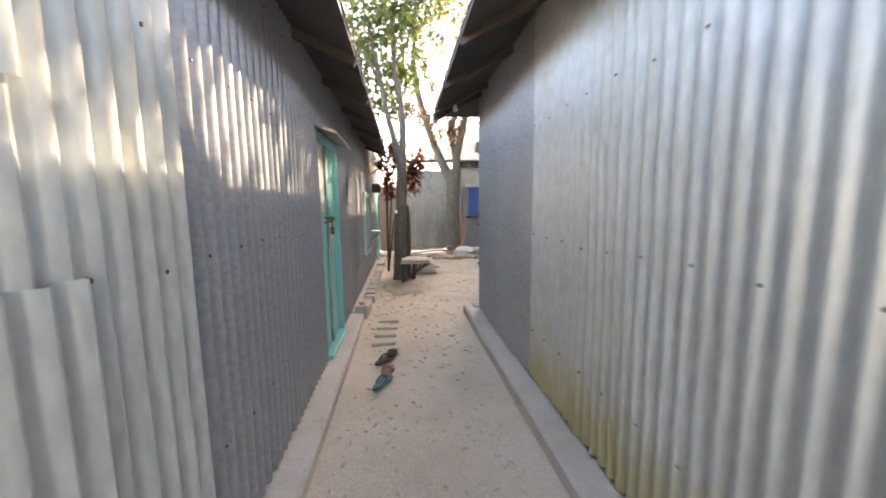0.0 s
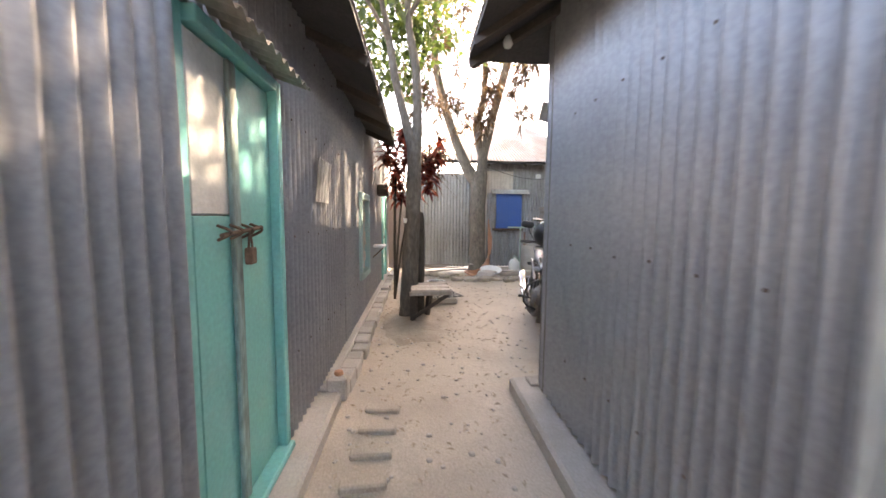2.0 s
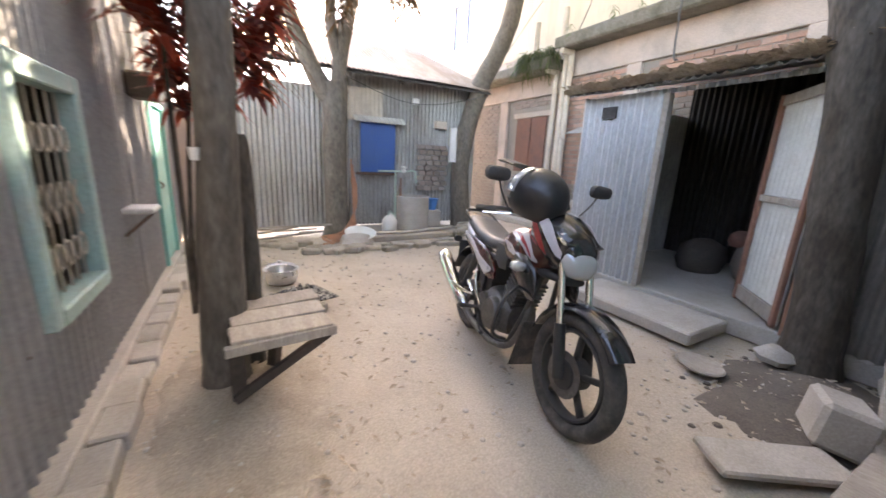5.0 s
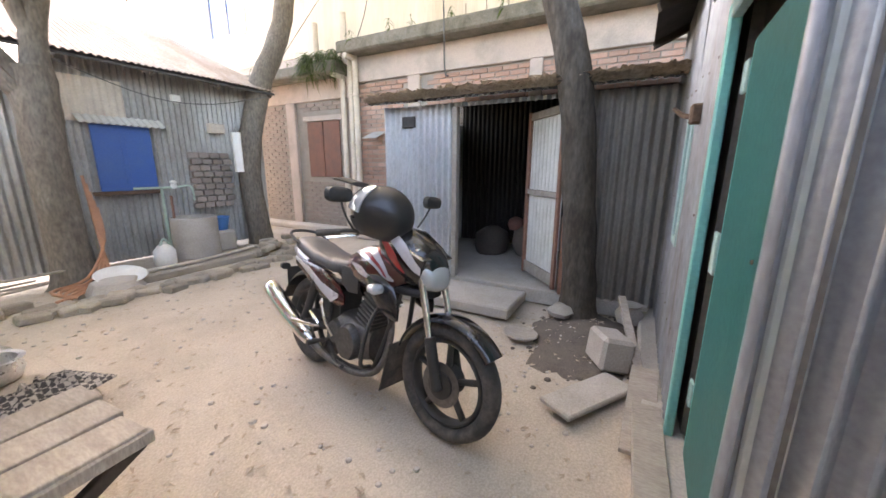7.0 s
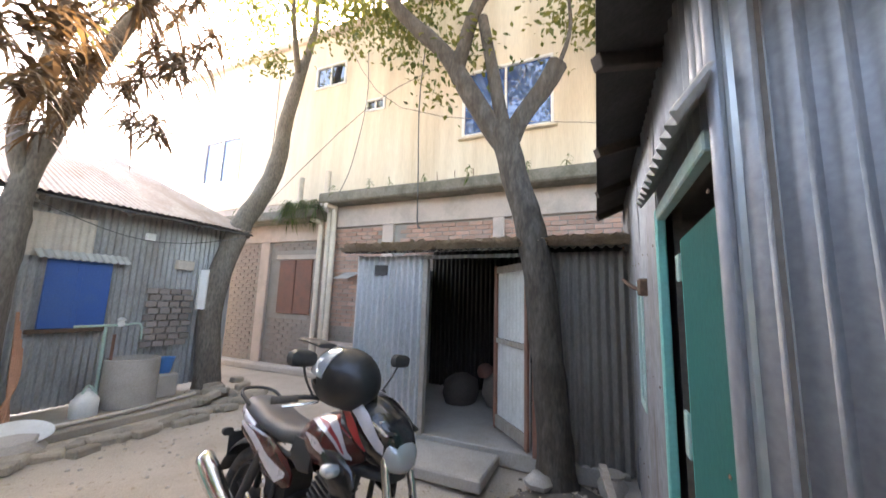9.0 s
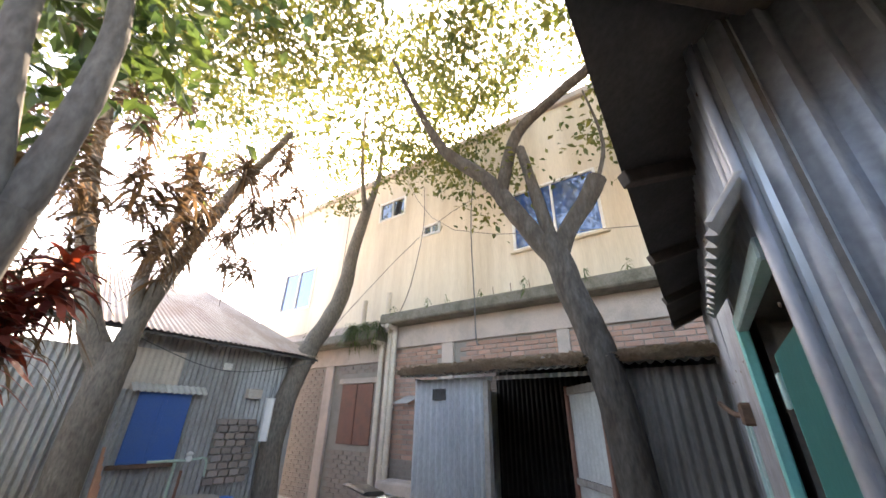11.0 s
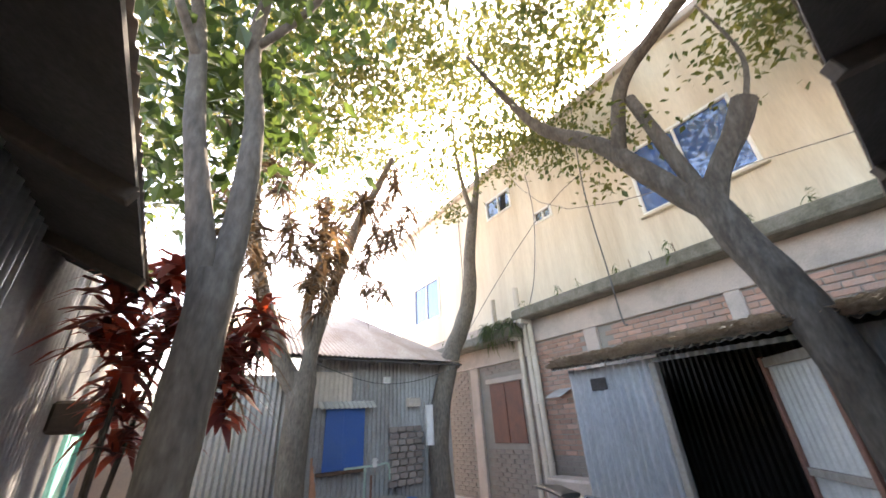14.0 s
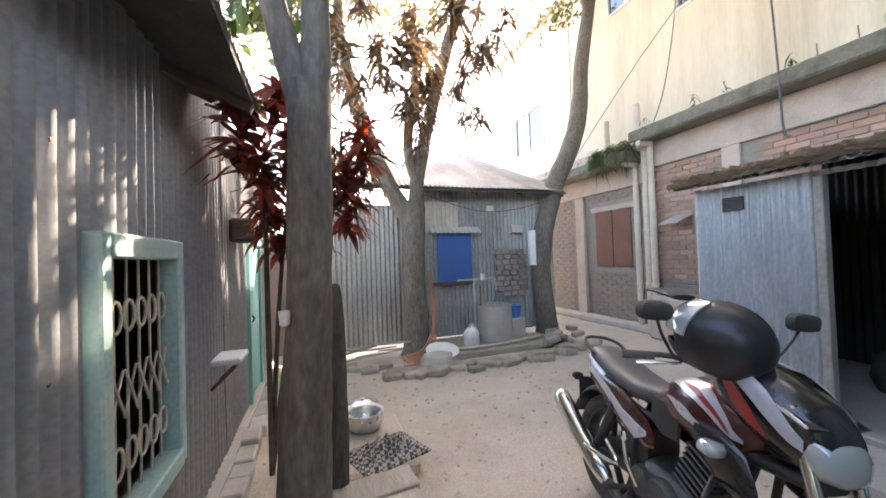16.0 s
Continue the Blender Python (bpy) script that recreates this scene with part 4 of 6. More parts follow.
part("plinth", beam_between((RX + 0.1, on_north(RX) + 0.03, 0.04), (4.0, on_north(4.0) + 0.03, 0.04), 0.22, 0.14, 0.02), M["cement"], kerb_n)
edging = thing("brick_edging", "row of dusty cement-covered bricks edging the yard", "edging", kind="structure")
rb = random.Random(8)
yb = 4.5
while yb < 10.3:
    ln = rb.uniform(0.2, 0.27)
    part("brick", move(box(-0.075, -ln / 2, -0.05, 0.075, ln / 2, 0.085 + rb.uniform(-0.02, 0.02), 0.012),
                       pose(-0.7 + rb.uniform(-0.012, 0.012), yb + ln / 2, 0, rb.uniform(-3, 3), rb.uniform(-3, 3), rb.uniform(-4, 4))), M["cement"], edging)
    yb += ln + rb.uniform(0.008, 0.02)
tagged(part("plinth_west", box(LX - 0.05, 4.35, -0.05, -0.77, 10.6, 0.1, 0.01), M["cement"]), "cement plinth below the tin sheets", "kerb", kind="structure")

# ---- yard door of the right house ----
NM = Matrix.Translation((RC.x, RC.y, 0)) @ Matrix.Rotation(math.atan2(nway.y, nway.x), 4, "Z")
door_y = thing("door_3", "dark teal door standing slightly open in a pale teal frame", "door", kind="structure")
g0, g1 = GD
part("door_frame", move(box(g0, -0.1, 0.1, g0 + 0.03, -0.05, 2.05, 0.006), NM), M["teal_pale"], door_y)
part("door_frame", move(box(g1 - 0.05, -0.015, 0.1, g1, 0.026, 2.05, 0.006), NM), M["teal"], door_y)
part("door_frame", move(box(g0 + 0.03, -0.015, 1.99, g1 - 0.05, 0.026, 2.05, 0.006), NM), M["teal_pale"], door_y)
yard_leaf = part("door_leaf", move(beam_between((g0 + 0.035, -0.04, 1.0), (g1 - 0.17, -0.06, 1.0), 0.03, 1.76), NM), M["teal_dark"], door_y)
part("leaf_edge", move(beam_between((g1 - 0.16, -0.058, 0.12), (g1 - 0.16, -0.058, 1.88), 0.02, 0.036), NM), M["teal"], yard_leaf)
part("latch", move(box(g1 - 0.15, -0.05, 0.98, g1 - 0.08, -0.035, 1.16, 0.004), NM), M["teal_pale"], door_y, "small tin latch plate")
for z in (0.35, 1.7):
    part("hinge", move(box(g1 - 0.15, -0.05, z, g1 - 0.09, -0.036, z + 0.12, 0.004), NM), M["teal_pale"], door_y)
part("threshold", move(beam_between((g0 - 0.1, 0.08, 0.09), (g1 + 0.15, 0.1, 0.1), 0.14, 0.06), NM), M["wood"], door_y)
aw = part("yard_door_awning", move(corrugated(0.95, 0.14, depth=0.015), NM @ Matrix.Translation((g0 - 0.08, 0.1, 2.06)) @ Matrix.Rotation(radians(38), 4, "X")), M["tin_old"], smooth=True)
tagged(aw, "short corrugated strip above the yard door", "awning")
win3 = thing("window_2", "small pale teal shuttered window in the yard wall", "window", kind="structure")
part("window_frame", move(join(box(1.68, -0.04, 0.93, 1.73, 0.03, 1.77, 0.005), box(1.92, -0.04, 0.93, 1.97, 0.03, 1.77, 0.005)), NM), M["teal_pale"], win3)
part("window_sill", move(join(box(1.73, -0.04, 0.93, 1.92, 0.03, 0.98, 0.005), box(1.73, -0.04, 1.72, 1.92, 0.03, 1.77, 0.005)), NM), M["teal_pale"], win3)
part("shutter", move(box(1.735, -0.03, 0.985, 1.915, 0.0, 1.715, 0.004), NM), M["teal_dark"], win3)
meter = thing("wall_fitting", "rusty iron bracket sticking out of the yard wall", "bracket")
part("arm", move(tube([(1.45, 0.01, 1.7, 0.014), (1.5, 0.08, 1.7, 0.014), (1.65, 0.13, 1.76, 0.012)], 7), NM), M["rust"], meter)
part("clamp", move(box(1.38, 0.012, 1.65, 1.46, 0.07, 1.75, 0.01), NM), M["rust"], meter)
bulb = thing("light_bulb", "unlit frosted light bulb hanging on a wire under the eave", "light bulb")
part("glass", move(lathe([(0.004, -0.045), (0.022, -0.04), (0.032, -0.02), (0.034, 0.0), (0.026, 0.022), (0.015, 0.04), (0.013, 0.06)], 16), Matrix.Translation((0.5, 4.35, 2.58))), M["bulb"], bulb, smooth=True)
part("holder", move(lathe([(0.017, 0.055), (0.018, 0.1), (0.008, 0.115)], 12), Matrix.Translation((0.5, 4.35, 2.58))), M["black_matt"], bulb)
part("wire", tube([(0.5, 4.35, 2.69, 0.004), (0.52, 4.3, 2.76, 0.004), (0.6, 4.2, 2.8, 0.004)], 6), M["wire"], bulb)

# ---- shed: door leaf, litter on the roof, step, clutter ----
sl = thing("door_4", "tin-clad plank door standing open into the shed", "door", kind="structure")
SLM = Matrix.Translation((SX + 0.01, 5.23, 0)) @ Matrix.Rotation(math.atan2(0.52, 0.6), 4, "Z")
part("tin_sheet", move(corrugated(0.76, 1.8, depth=0.005), SLM @ Matrix.Translation((0, 0.03, 0.2))), M["white_paint"], sl, smooth=True)
for a in (0.0, 0.71):
    part("stile", move(box(a, 0.036, 0.18, a + 0.05, 0.07, 2.02, 0.005), SLM), M["wood_red"], sl)
for z, h in ((0.2, 0.13), (1.12, 0.06), (1.93, 0.08)):
    part("rail", move(box(0.05, 0.037, z, 0.71, 0.065, z + h, 0.005), SLM), M["wood"], sl)
for yy in (5.2, 6.44):
    part("jamb", box(SX - 0.03, yy - 0.03, 0.14, SX + 0.05, yy + 0.03, 2.06, 0.006), M["wood_red" if yy < 6 else "wood"], sl)
step = tagged(part("step_slab", box(2.84, 5.54, 0.02, 3.44, 6.8, 0.13, 0.015), M["cement"]), "worn cement step in front of the shed door", "step", kind="structure")
clutter = thing("sack_pile", "dim heap of sacks and red cloth inside the shed", "sacks")
for x, y, z, r, mt in ((5.0, 5.9, 0.4, 0.3, "dark_room"), (4.9, 6.5, 0.35, 0.26, "wood_dark"), (4.95, 6.15, 0.62, 0.12, "shutter"), (5.2, 5.5, 0.5, 0.3, "dark_room")):
    sh = lathe([(0.02, -0.7 * r), (0.8 * r, -0.72 * r), (r, -0.2 * r), (0.9 * r, 0.4 * r), (0.4 * r, 0.75 * r), (0.02, 0.8 * r)], 14)
    sh = ([(v[0] * 1.3 + 0.03 * noise.noise((v[0] * 9, v[1] * 9, v[2] * 9)), v[1], v[2]) for v in sh[0]], sh[1])
    part("sack", move(sh, Matrix.Translation((x, y, z))), M[mt], clutter, smooth=True)
# Solid plate on the sheet; its near-black colour stands for the hole's darkness.
hole = tagged(part("shed_hole_plate", box(SX - 0.03, 6.95, 1.87, SX - 0.014, 7.13, 1.99, 0.003), M["tin_black"]), "near-black square plate painted as the dark of a hole in the shed front", "vent")


def litter(count, spot, size, seed):
    """Curled dry leaves lying about."""
    vs, fs = [], []
    r = random.Random(seed)
    for i in range(count):
        c = Vector(spot(r))
        a, ln = r.uniform(0, 6.3), size * r.uniform(0.5, 1.4)
        d, s = Vector((math.cos(a), math.sin(a), r.uniform(-0.1, 0.35))), Vector((-math.sin(a), math.cos(a), r.uniform(-0.2, 0.2)))
        k = len(vs)
        for q in (Vector(), d * ln * 0.5 + s * ln * 0.25 + Vector((0, 0, ln * 0.12)), d * ln, d * ln * 0.5 - s * ln * 0.25 + Vector((0, 0, ln * 0.1))):
            vs.append(tuple(c + q + Vector((0, 0, 0.004))))
        fs += [(k, k + 1, k + 2), (k, k + 2, k + 3)]
    return vs, fs


def roof_spot(r):
    x = 3.27 + 2.4 * r.random() ** 2.2
    return (x, r.uniform(4.3, 7.5), 2.12 + (x - 3.3) * 0.5 / 2.41 + r.uniform(0.0, 0.03) + 0.06 * r.random() * math.exp(-((x - 3.5) / 0.5) ** 2))


lit = thing("leaf_litter", "thick dry leaf litter on the shed roof", "leaves", kind="stuff")
flat_part("dry_leaves", litter(9500, roof_spot, 0.095, 3), M["dead_leaf"], lit)


def yard_spot(r):
    while True:
        x, y = r.uniform(-0.6, 4.0), r.uniform(0.2, 10.4)
        if (y < 4.6 and x > 0.48) or (x > 3.2):
            continue
        w = math.exp(-((x - 2.8) / 0.6) ** 2 - ((y - 4.9) / 0.5) ** 2) + math.exp(-((x + 0.2) / 0.4) ** 2 - ((y - 6.3) / 0.8) ** 2) + (0.16 if y < 4.6 else 0.1)
        if r.random() < w:
            return (x, y, ground_height(x, y))


lit2 = thing("fallen_leaves", "scattered dry leaves and twigs on the trodden earth", "leaves", kind="stuff")
flat_part("dry_leaves", litter(2400, yard_spot, 0.045, 9), M["dead_leaf"], lit2)


def pebble(r, seed):
    sh = lathe([(0.02 * r, -0.5 * r), (0.8 * r, -0.35 * r), (r, 0.0), (0.7 * r, 0.4 * r), (0.05 * r, 0.5 * r)], 7)
    return [(v[0] * (1 + 0.35 * noise.noise((v[0] / r, v[1] / r, seed))), v[1] * (1 + 0.35 * noise.noise((v[1] / r, v[2] / r, seed + 5))), v[2]) for v in sh[0]], sh[1]


peb = thing("pebbles", "small stones and clods strewn over the earth", "pebbles", kind="stuff")
rp = random.Random(31)
shapes = []
for i in range(760):
    x, y, z = yard_spot(rp)
    shapes.append(move(pebble(rp.uniform(0.006, 0.022), i), pose(x, y, z + 0.003, 0, 0, rp.uniform(0, 360))))
part("stones", join(*shapes), M["cement"], peb)
heap = thing("earth_heap", "loose dark earth heaped beside the shed tree", "earth", kind="stuff")
shapes = []
for i in range(380):
    x, y = rp.gauss(2.9, 0.33), rp.gauss(4.85, 0.2)
    if abs(y - on_north(x)) < 0.15 or y < on_north(x):
        continue
    shapes.append(move(pebble(rp.uniform(0.008, 0.028), i), pose(x, y, ground_height(x, y), 0, 0, rp.uniform(0, 360))))
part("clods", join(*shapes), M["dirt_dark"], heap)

# ---- loose things by the right house ----
block = tagged(part("cement_block", move(box(-0.16, -0.11, 0, 0.16, 0.11, 0.24, 0.025), pose(2.45, 4.66, 0.02, 8, 6, 25)), M["cement"]), "broken cement block lying in loose earth", "block")
tagged(part("flat_slab", move(box(-0.32, -0.11, 0, 0.32, 0.11, 0.04, 0.01), pose(1.98, 4.72, 0.02, 2, 3, -30)), M["cement"]), "flat grey cement slab lying on the ground", "slab")
tagged(part("plank", beam_between((1.55, 4.45, 0.05), (2.3, 4.42, 0.13), 0.16, 0.03), M["wood"]), "grey weathered plank on the ground by the door", "plank", "planks")
tagged(part("plank", beam_between((2.25, 4.45, 0.1), (3.15, 4.62, 0.32), 0.06, 0.04), M["wood"]), "thin grey plank leaning by the plinth", "plank", "planks")
lid = tagged(part("clay_dish", move(lathe([(0.02, 0.0), (0.13, 0.0), (0.15, 0.02), (0.14, 0.03), (0.1, 0.015), (0.02, 0.012)], 24), pose(2.62, 5.35, 0.02, 4, 3, 0)), M["wood"], smooth=True), "round shallow clay dish on the ground", "dish")
pot = tagged(part("clay_pot", move(lathe([(0.03, 0), (0.1, 0.02), (0.12, 0.1), (0.08, 0.16), (0.1, 0.19), (0.07, 0.18)], 20), pose(3.3, 4.55, 0.03)), M["cement"], smooth=True), "grey round pot beside the shed", "pot")
tagged(part("stone", move(pebble(0.13, 3), pose(3.15, 5.12, 0.1)), M["cement"], smooth=True), "pale rounded stone at the tree's foot", "stone")

# ---- plank seat, post and cooking things by the slim tree ----
seat = thing("rough_bench", "low rough plank seat nailed to the tree with a brace", "bench")
for k in range(3):
    y = 6.12 + 0.19 * k
    part("plank", beam_between((-0.2, y, 0.47 - 0.004 * k), (0.27, y + 0.04, 0.46 + 0.006 * k), 0.175, 0.03), M["wood"], seat)
part("edge_rail", beam_between((-0.22, 6.03, 0.44), (0.29, 6.08, 0.44), 0.035, 0.05), M["wood"], seat)
part("brace", beam_between((-0.2, 6.2, 0.08), (0.26, 6.1, 0.42), 0.045, 0.045), M["wood_dark"], seat)
part("leg", beam_between((-0.18, 6.25, 0.0), (-0.18, 6.25, 0.44), 0.07, 0.07), M["wood_dark"], seat)
part("leg", beam_between((0.0, 6.55, 0.0), (0.05, 6.5, 0.44), 0.06, 0.06), M["wood_dark"], seat)
tagged(part("post", tube([(-0.09, 6.62, -0.05, 0.06), (-0.08, 6.62, 0.7, 0.055), (-0.09, 6.62, 1.36, 0.05), (-0.09, 6.62, 1.4, 0.03)], 9, 4, 0.25), M["bark_dark"], smooth=True), "dead dark stump post beside the tree", "post")
cup = tagged(part("cup", move(lathe([(0.014, 0), (0.02, 0.005), (0.025, 0.06), (0.021, 0.06), (0.017, 0.01)], 14), pose(-0.28, 6.39, 1.28)), M["white"], smooth=True), "white cup hung on the slim tree", "cup")
stool = tagged(part("low_platform", box(0.0, 7.3, 0.0, 0.5, 8.2, 0.1, 0.02), M["dirt"]), "low packed-earth platform behind the tree", "platform", kind="structure")


def cooking_pot(x, y, z, r, name, label):
    p = thing(name, label, "pot", "cooking pots")
    part("bowl", move(lathe([(r * 0.5, 0), (r * 0.85, r * 0.12), (r, r * 0.5), (r * 0.9, r * 0.95), (r * 1.08, r * 1.0), (r * 1.08, r * 1.03), (r * 0.86, r * 1.0), (r * 0.9, r * 0.5), (r * 0.5, r * 0.1)], 28), pose(x, y, z)), M["alu"], p, smooth=True)
    return p


cooking_pot(0.2, 7.95, 0.1, 0.15, "cooking_pot", "dented round aluminium cooking pot on the ground")
pp = cooking_pot(0.22, 8.3, 0.03, 0.14, "cooking_pot", "aluminium cooking pot with its lid on")
part("lid", move(lathe([(0.15, 0.145), (0.14, 0.155), (0.06, 0.18), (0.02, 0.185), (0.02, 0.205), (0.002, 0.21)], 24), pose(0.22, 8.3, 0.03)), M["alu"], pp, smooth=True)
M["check"] = bpy.data.materials.new("checked_cloth")
M["check"].use_nodes = True
ct = M["check"].node_tree
ch = ct.nodes.new("ShaderNodeTexChecker")
gp = ct.nodes.new("ShaderNodeNewGeometry")
ct.links.new(gp.outputs["Position"], ch.inputs["Vector"])
ch.inputs["Scale"].default_value = 34
ch.inputs["Color1"].default_value, ch.inputs["Color2"].default_value = (0.06, 0.055, 0.055, 1), (0.36, 0.33, 0.29, 1)
ct.links.new(ch.outputs["Color"], ct.nodes["Principled BSDF"].inputs["Base Color"])
ct.nodes["Principled BSDF"].inputs["Roughness"].default_value = 0.95


def crumpled(nx, ny, lx, ly, amp, seed):
    top = [(lx * (i / nx - 0.5), ly * (j / ny - 0.5), amp * (0.9 + noise.noise((i * 0.35, j * 0.35, seed)) + 0.5 * noise.noise((i * 0.9, j * 0.9, seed))) * min(1, 3 * min(i, nx - i) / nx, 3 * min(j, ny - j) / ny))
           for j in range(ny + 1) for i in range(nx + 1)]
    k = len(top)
    w = nx + 1
    vs = top + [(x, y, z - 0.012) for x, y, z in top]
    fs = []
    for j in range(ny):
        for i in range(nx):
            a = j * w + i
            fs += [(a, a + 1, a + w + 1, a + w), (a + k, a + w + k, a + w + 1 + k, a + 1 + k)]
    rim = [i for i in range(w)] + [j * w + nx for j in range(1, ny + 1)] + [ny * w + i for i in range(nx - 1, -1, -1)] + [j * w for j in range(ny - 1, 0, -1)]
    fs += [(a, a + k, b + k, b) for a, b in zip(rim, rim[1:] + rim[:1])]
    return vs, fs


tagged(part("checked_cloth", move(crumpled(30, 22, 0.52, 0.4, 0.07, 3), pose(0.3, 7.5, 0.11, 0, 0, 20)), M["check"], smooth=True), "crumpled black and cream checked cloth", "cloth")
for i, (x, y, a, mt, lb) in enumerate(((-0.36, 2.62, 60, "teal_dark", "dark green worn rubber sandal"), (-0.33, 2.8, 75, "wood_red", "red-strapped worn rubber sandal"), (-0.36, 3.05, 50, "black_matt", "black worn rubber sandal"), (-0.3, 3.15, 80, "black_matt", "black worn rubber sandal"))):
    s = thing("sandal", lb, "sandal", "sandals by the door", at=pose(x, y, 0.012, 0, 0, a))
    sole = [(0.13 * math.cos(t) * 1.0, 0.042 * math.sin(t) * (1.15 if math.cos(t) > 0 else 0.85), 0) for t in [k * math.pi / 10 for k in range(20)]]
    part("sole", (sole + [(x1, y1, 0.022) for x1, y1, z1 in sole], [tuple(range(20))[::-1], tuple(range(20, 40))] + [(k, (k + 1) % 20, 20 + (k + 1) % 20, 20 + k) for k in range(20)]), M["rubber" if i > 1 else mt], s)
    part("strap", tube([(0.07, 0, 0.022, 0.006), (0.02, 0.03, 0.05, 0.007), (-0.04, 0.04, 0.02, 0.006)], 6), M[mt], s)
    part("strap", tube([(0.07, 0, 0.022, 0.006), (0.02, -0.03, 0.05, 0.007), (-0.04, -0.04, 0.02, 0.006)], 6), M[mt], s)
for k in range(4):
    b = tagged(part("sunk_brick", move(box(-0.12, -0.035, -0.04, 0.12, 0.035, 0.022, 0.01), pose(-0.4 + 0.01 * k, 3.5 + 0.24 * k, 0, 0, 0, 4 - 3 * k)), M["dirt"]), "brick sunk flush in the earth", "brick", "sunk bricks")
tagged(part("brick_end", box(-0.79, 4.34, 0.0, -0.64, 4.48, 0.18, 0.015), M["cement"]), "cement block at the end of the plinth", "block")
tagged(part("bottle_cap", move(lathe([(0.03, 0), (0.035, 0.01), (0.03, 0.03), (0.005, 0.035)], 12), pose(-0.71, 4.41, 0.18)), M["pvc_orange"], smooth=True), "small yellow plastic lid on a cement block", "lid")

# ---- water corner at the far wall ----
pad = thing("wash_platform", "broken cement and brick washing platform", "platform", kind="structure")
part("slab", box(1.65, 9.85, -0.02, 3.5, BY - 0.03, 0.09, 0.02), M["rubble"], pad)
rr = random.Random(12)
for i in range(46):
    t = i / 45
    x = -0.1 + 4.3 * t + rr.uniform(-0.05, 0.05)
    y = 9.75 - 0.45 * math.sin(t * 3.0) + rr.uniform(-0.12, 0.2) + (0.35 if t < 0.2 else 0)
    part("rubble_brick", move(box(-0.12, -0.07, -0.04, 0.12, 0.07, 0.05, 0.018), pose(x, y, rr.uniform(0.0, 0.03), rr.uniform(-9, 9), rr.uniform(-9, 9), rr.uniform(-40, 40))), M["rubble"], pad)
for i in range(16):
    part("rubble_brick", move(box(-0.11, -0.06, 0, 0.11, 0.06, 0.09, 0.018), pose(rr.uniform(3.3, 4.3), rr.uniform(9.7, 10.4), 0.02 + 0.07 * (i % 2), rr.uniform(-9, 9), rr.uniform(-9, 9), rr.uniform(0, 180))), M["rubble"], pad)
tagged(part("drain_pipe", tube([(1.6, 9.98, 0.12, 0.025), (2.5, 9.95, 0.12, 0.025), (3.4, 10.1, 0.13, 0.025)], 8), M["pvc"], smooth=True), "long pale pipe edging the washing platform", "pipe")
blue = thing("blue_shutter", "blue painted tin shutter under a little tin hood", "shutter")
part("panel", box(1.87, BY - 0.09, 1.08, 2.53, BY - 0.05, 1.95, 0.008), M["blue"], blue)
part("middle_strip", box(2.16, BY - 0.098, 1.08, 2.22, BY - 0.088, 1.95, 0.003), M["blue"], blue)
part("hood", move(corrugated(0.95, 0.2, depth=0.01), Matrix.Translation((1.74, BY - 0.2, 1.95)) @ Matrix.Rotation(radians(-55), 4, "X")), M["white_paint"], blue, smooth=True)
part("sill_bar", box(1.78, BY - 0.12, 1.03, 2.56, BY - 0.05, 1.08, 0.006), M["rust"], blue)
yel = tagged(part("yellow_panel", move(corrugated(0.75, 0.55, depth=0.008), pose(2.3, BY - 0.04, 1.97, 0, 0, 180)), M["pvc"], smooth=True), "yellowed tin sheet patched above the shutter", "tin sheet")
tagged(part("pole", tube([(1.6, BY - 0.16, 0.05, 0.03), (1.58, BY - 0.16, 1.2, 0.028), (1.6, BY - 0.15, 2.3, 0.025)], 8, 4, 0.1), M["pvc"], smooth=True), "pale bamboo pole against the tin wall", "pole")
sw = thing("brick_patch", "soot-stained brick patch showing in the tin wall", "patch")
for j in range(9):
    for i in range(4):
        part("brick", box(3.0 + 0.165 * i + 0.04 * (j % 2), BY - 0.075, 0.75 + 0.1 * j, 3.15 + 0.165 * i + 0.04 * (j % 2), BY - 0.02, 0.835 + 0.1 * j, 0.006), M["brick_dull"], sw)
hose = thing("garden_hose", "coils of faded orange hose at the tree's foot", "hose")
for k in range(5):
    part("coil", tube([(1.62 + 0.02 * k, 10.6, 1.3 - 0.1 * k, 0.016), (1.6 + 0.01 * k, 10.4, 0.5, 0.016), (1.55 - 0.05 * k, 10.15, 0.06 + 0.02 * k, 0.016), (1.2 - 0.06 * k, 9.85, 0.05 + 0.02 * k, 0.016), (0.95 + 0.04 * k, 9.7, 0.05, 0.016)], 7), M["pvc_orange"], hose, smooth=True)
tap = thing("water_tap", "pale green standpipe with a white tap and spout", "tap")
part("standpipe", tube([(2.42, 10.55, 0.08, 0.02), (2.42, 10.55, 1.1, 0.02)], 8), M["green_pipe"], tap, smooth=True)
part("cross_pipe", tube([(2.1, 10.56, 1.12, 0.016), (2.6, 10.55, 1.12, 0.016), (2.78, 10.5, 1.13, 0.016), (2.8, 10.48, 0.92, 0.014)], 8, 3), M["green_pipe"], tap, smooth=True)
part("valve", move(lathe([(0.03, 0), (0.045, 0.03), (0.03, 0.07), (0.05, 0.09), (0.02, 0.12)], 12), pose(2.58, 10.55, 1.1)), M["white"], tap, smooth=True)
part("red_pipe", tube([(2.52, 10.56, 0.08, 0.018), (2.53, 10.56, 1.0, 0.018)], 8), M["wood_red"], tap, smooth=True)
drum = tagged(part("cement_tub", move(lathe([(0.27, 0), (0.3, 0.02), (0.3, 0.6), (0.275, 0.61), (0.27, 0.3), (0.02, 0.28)], 32), pose(2.72, 10.42, 0.08)), M["cement"], smooth=True), "round grey cement water tub", "tub")
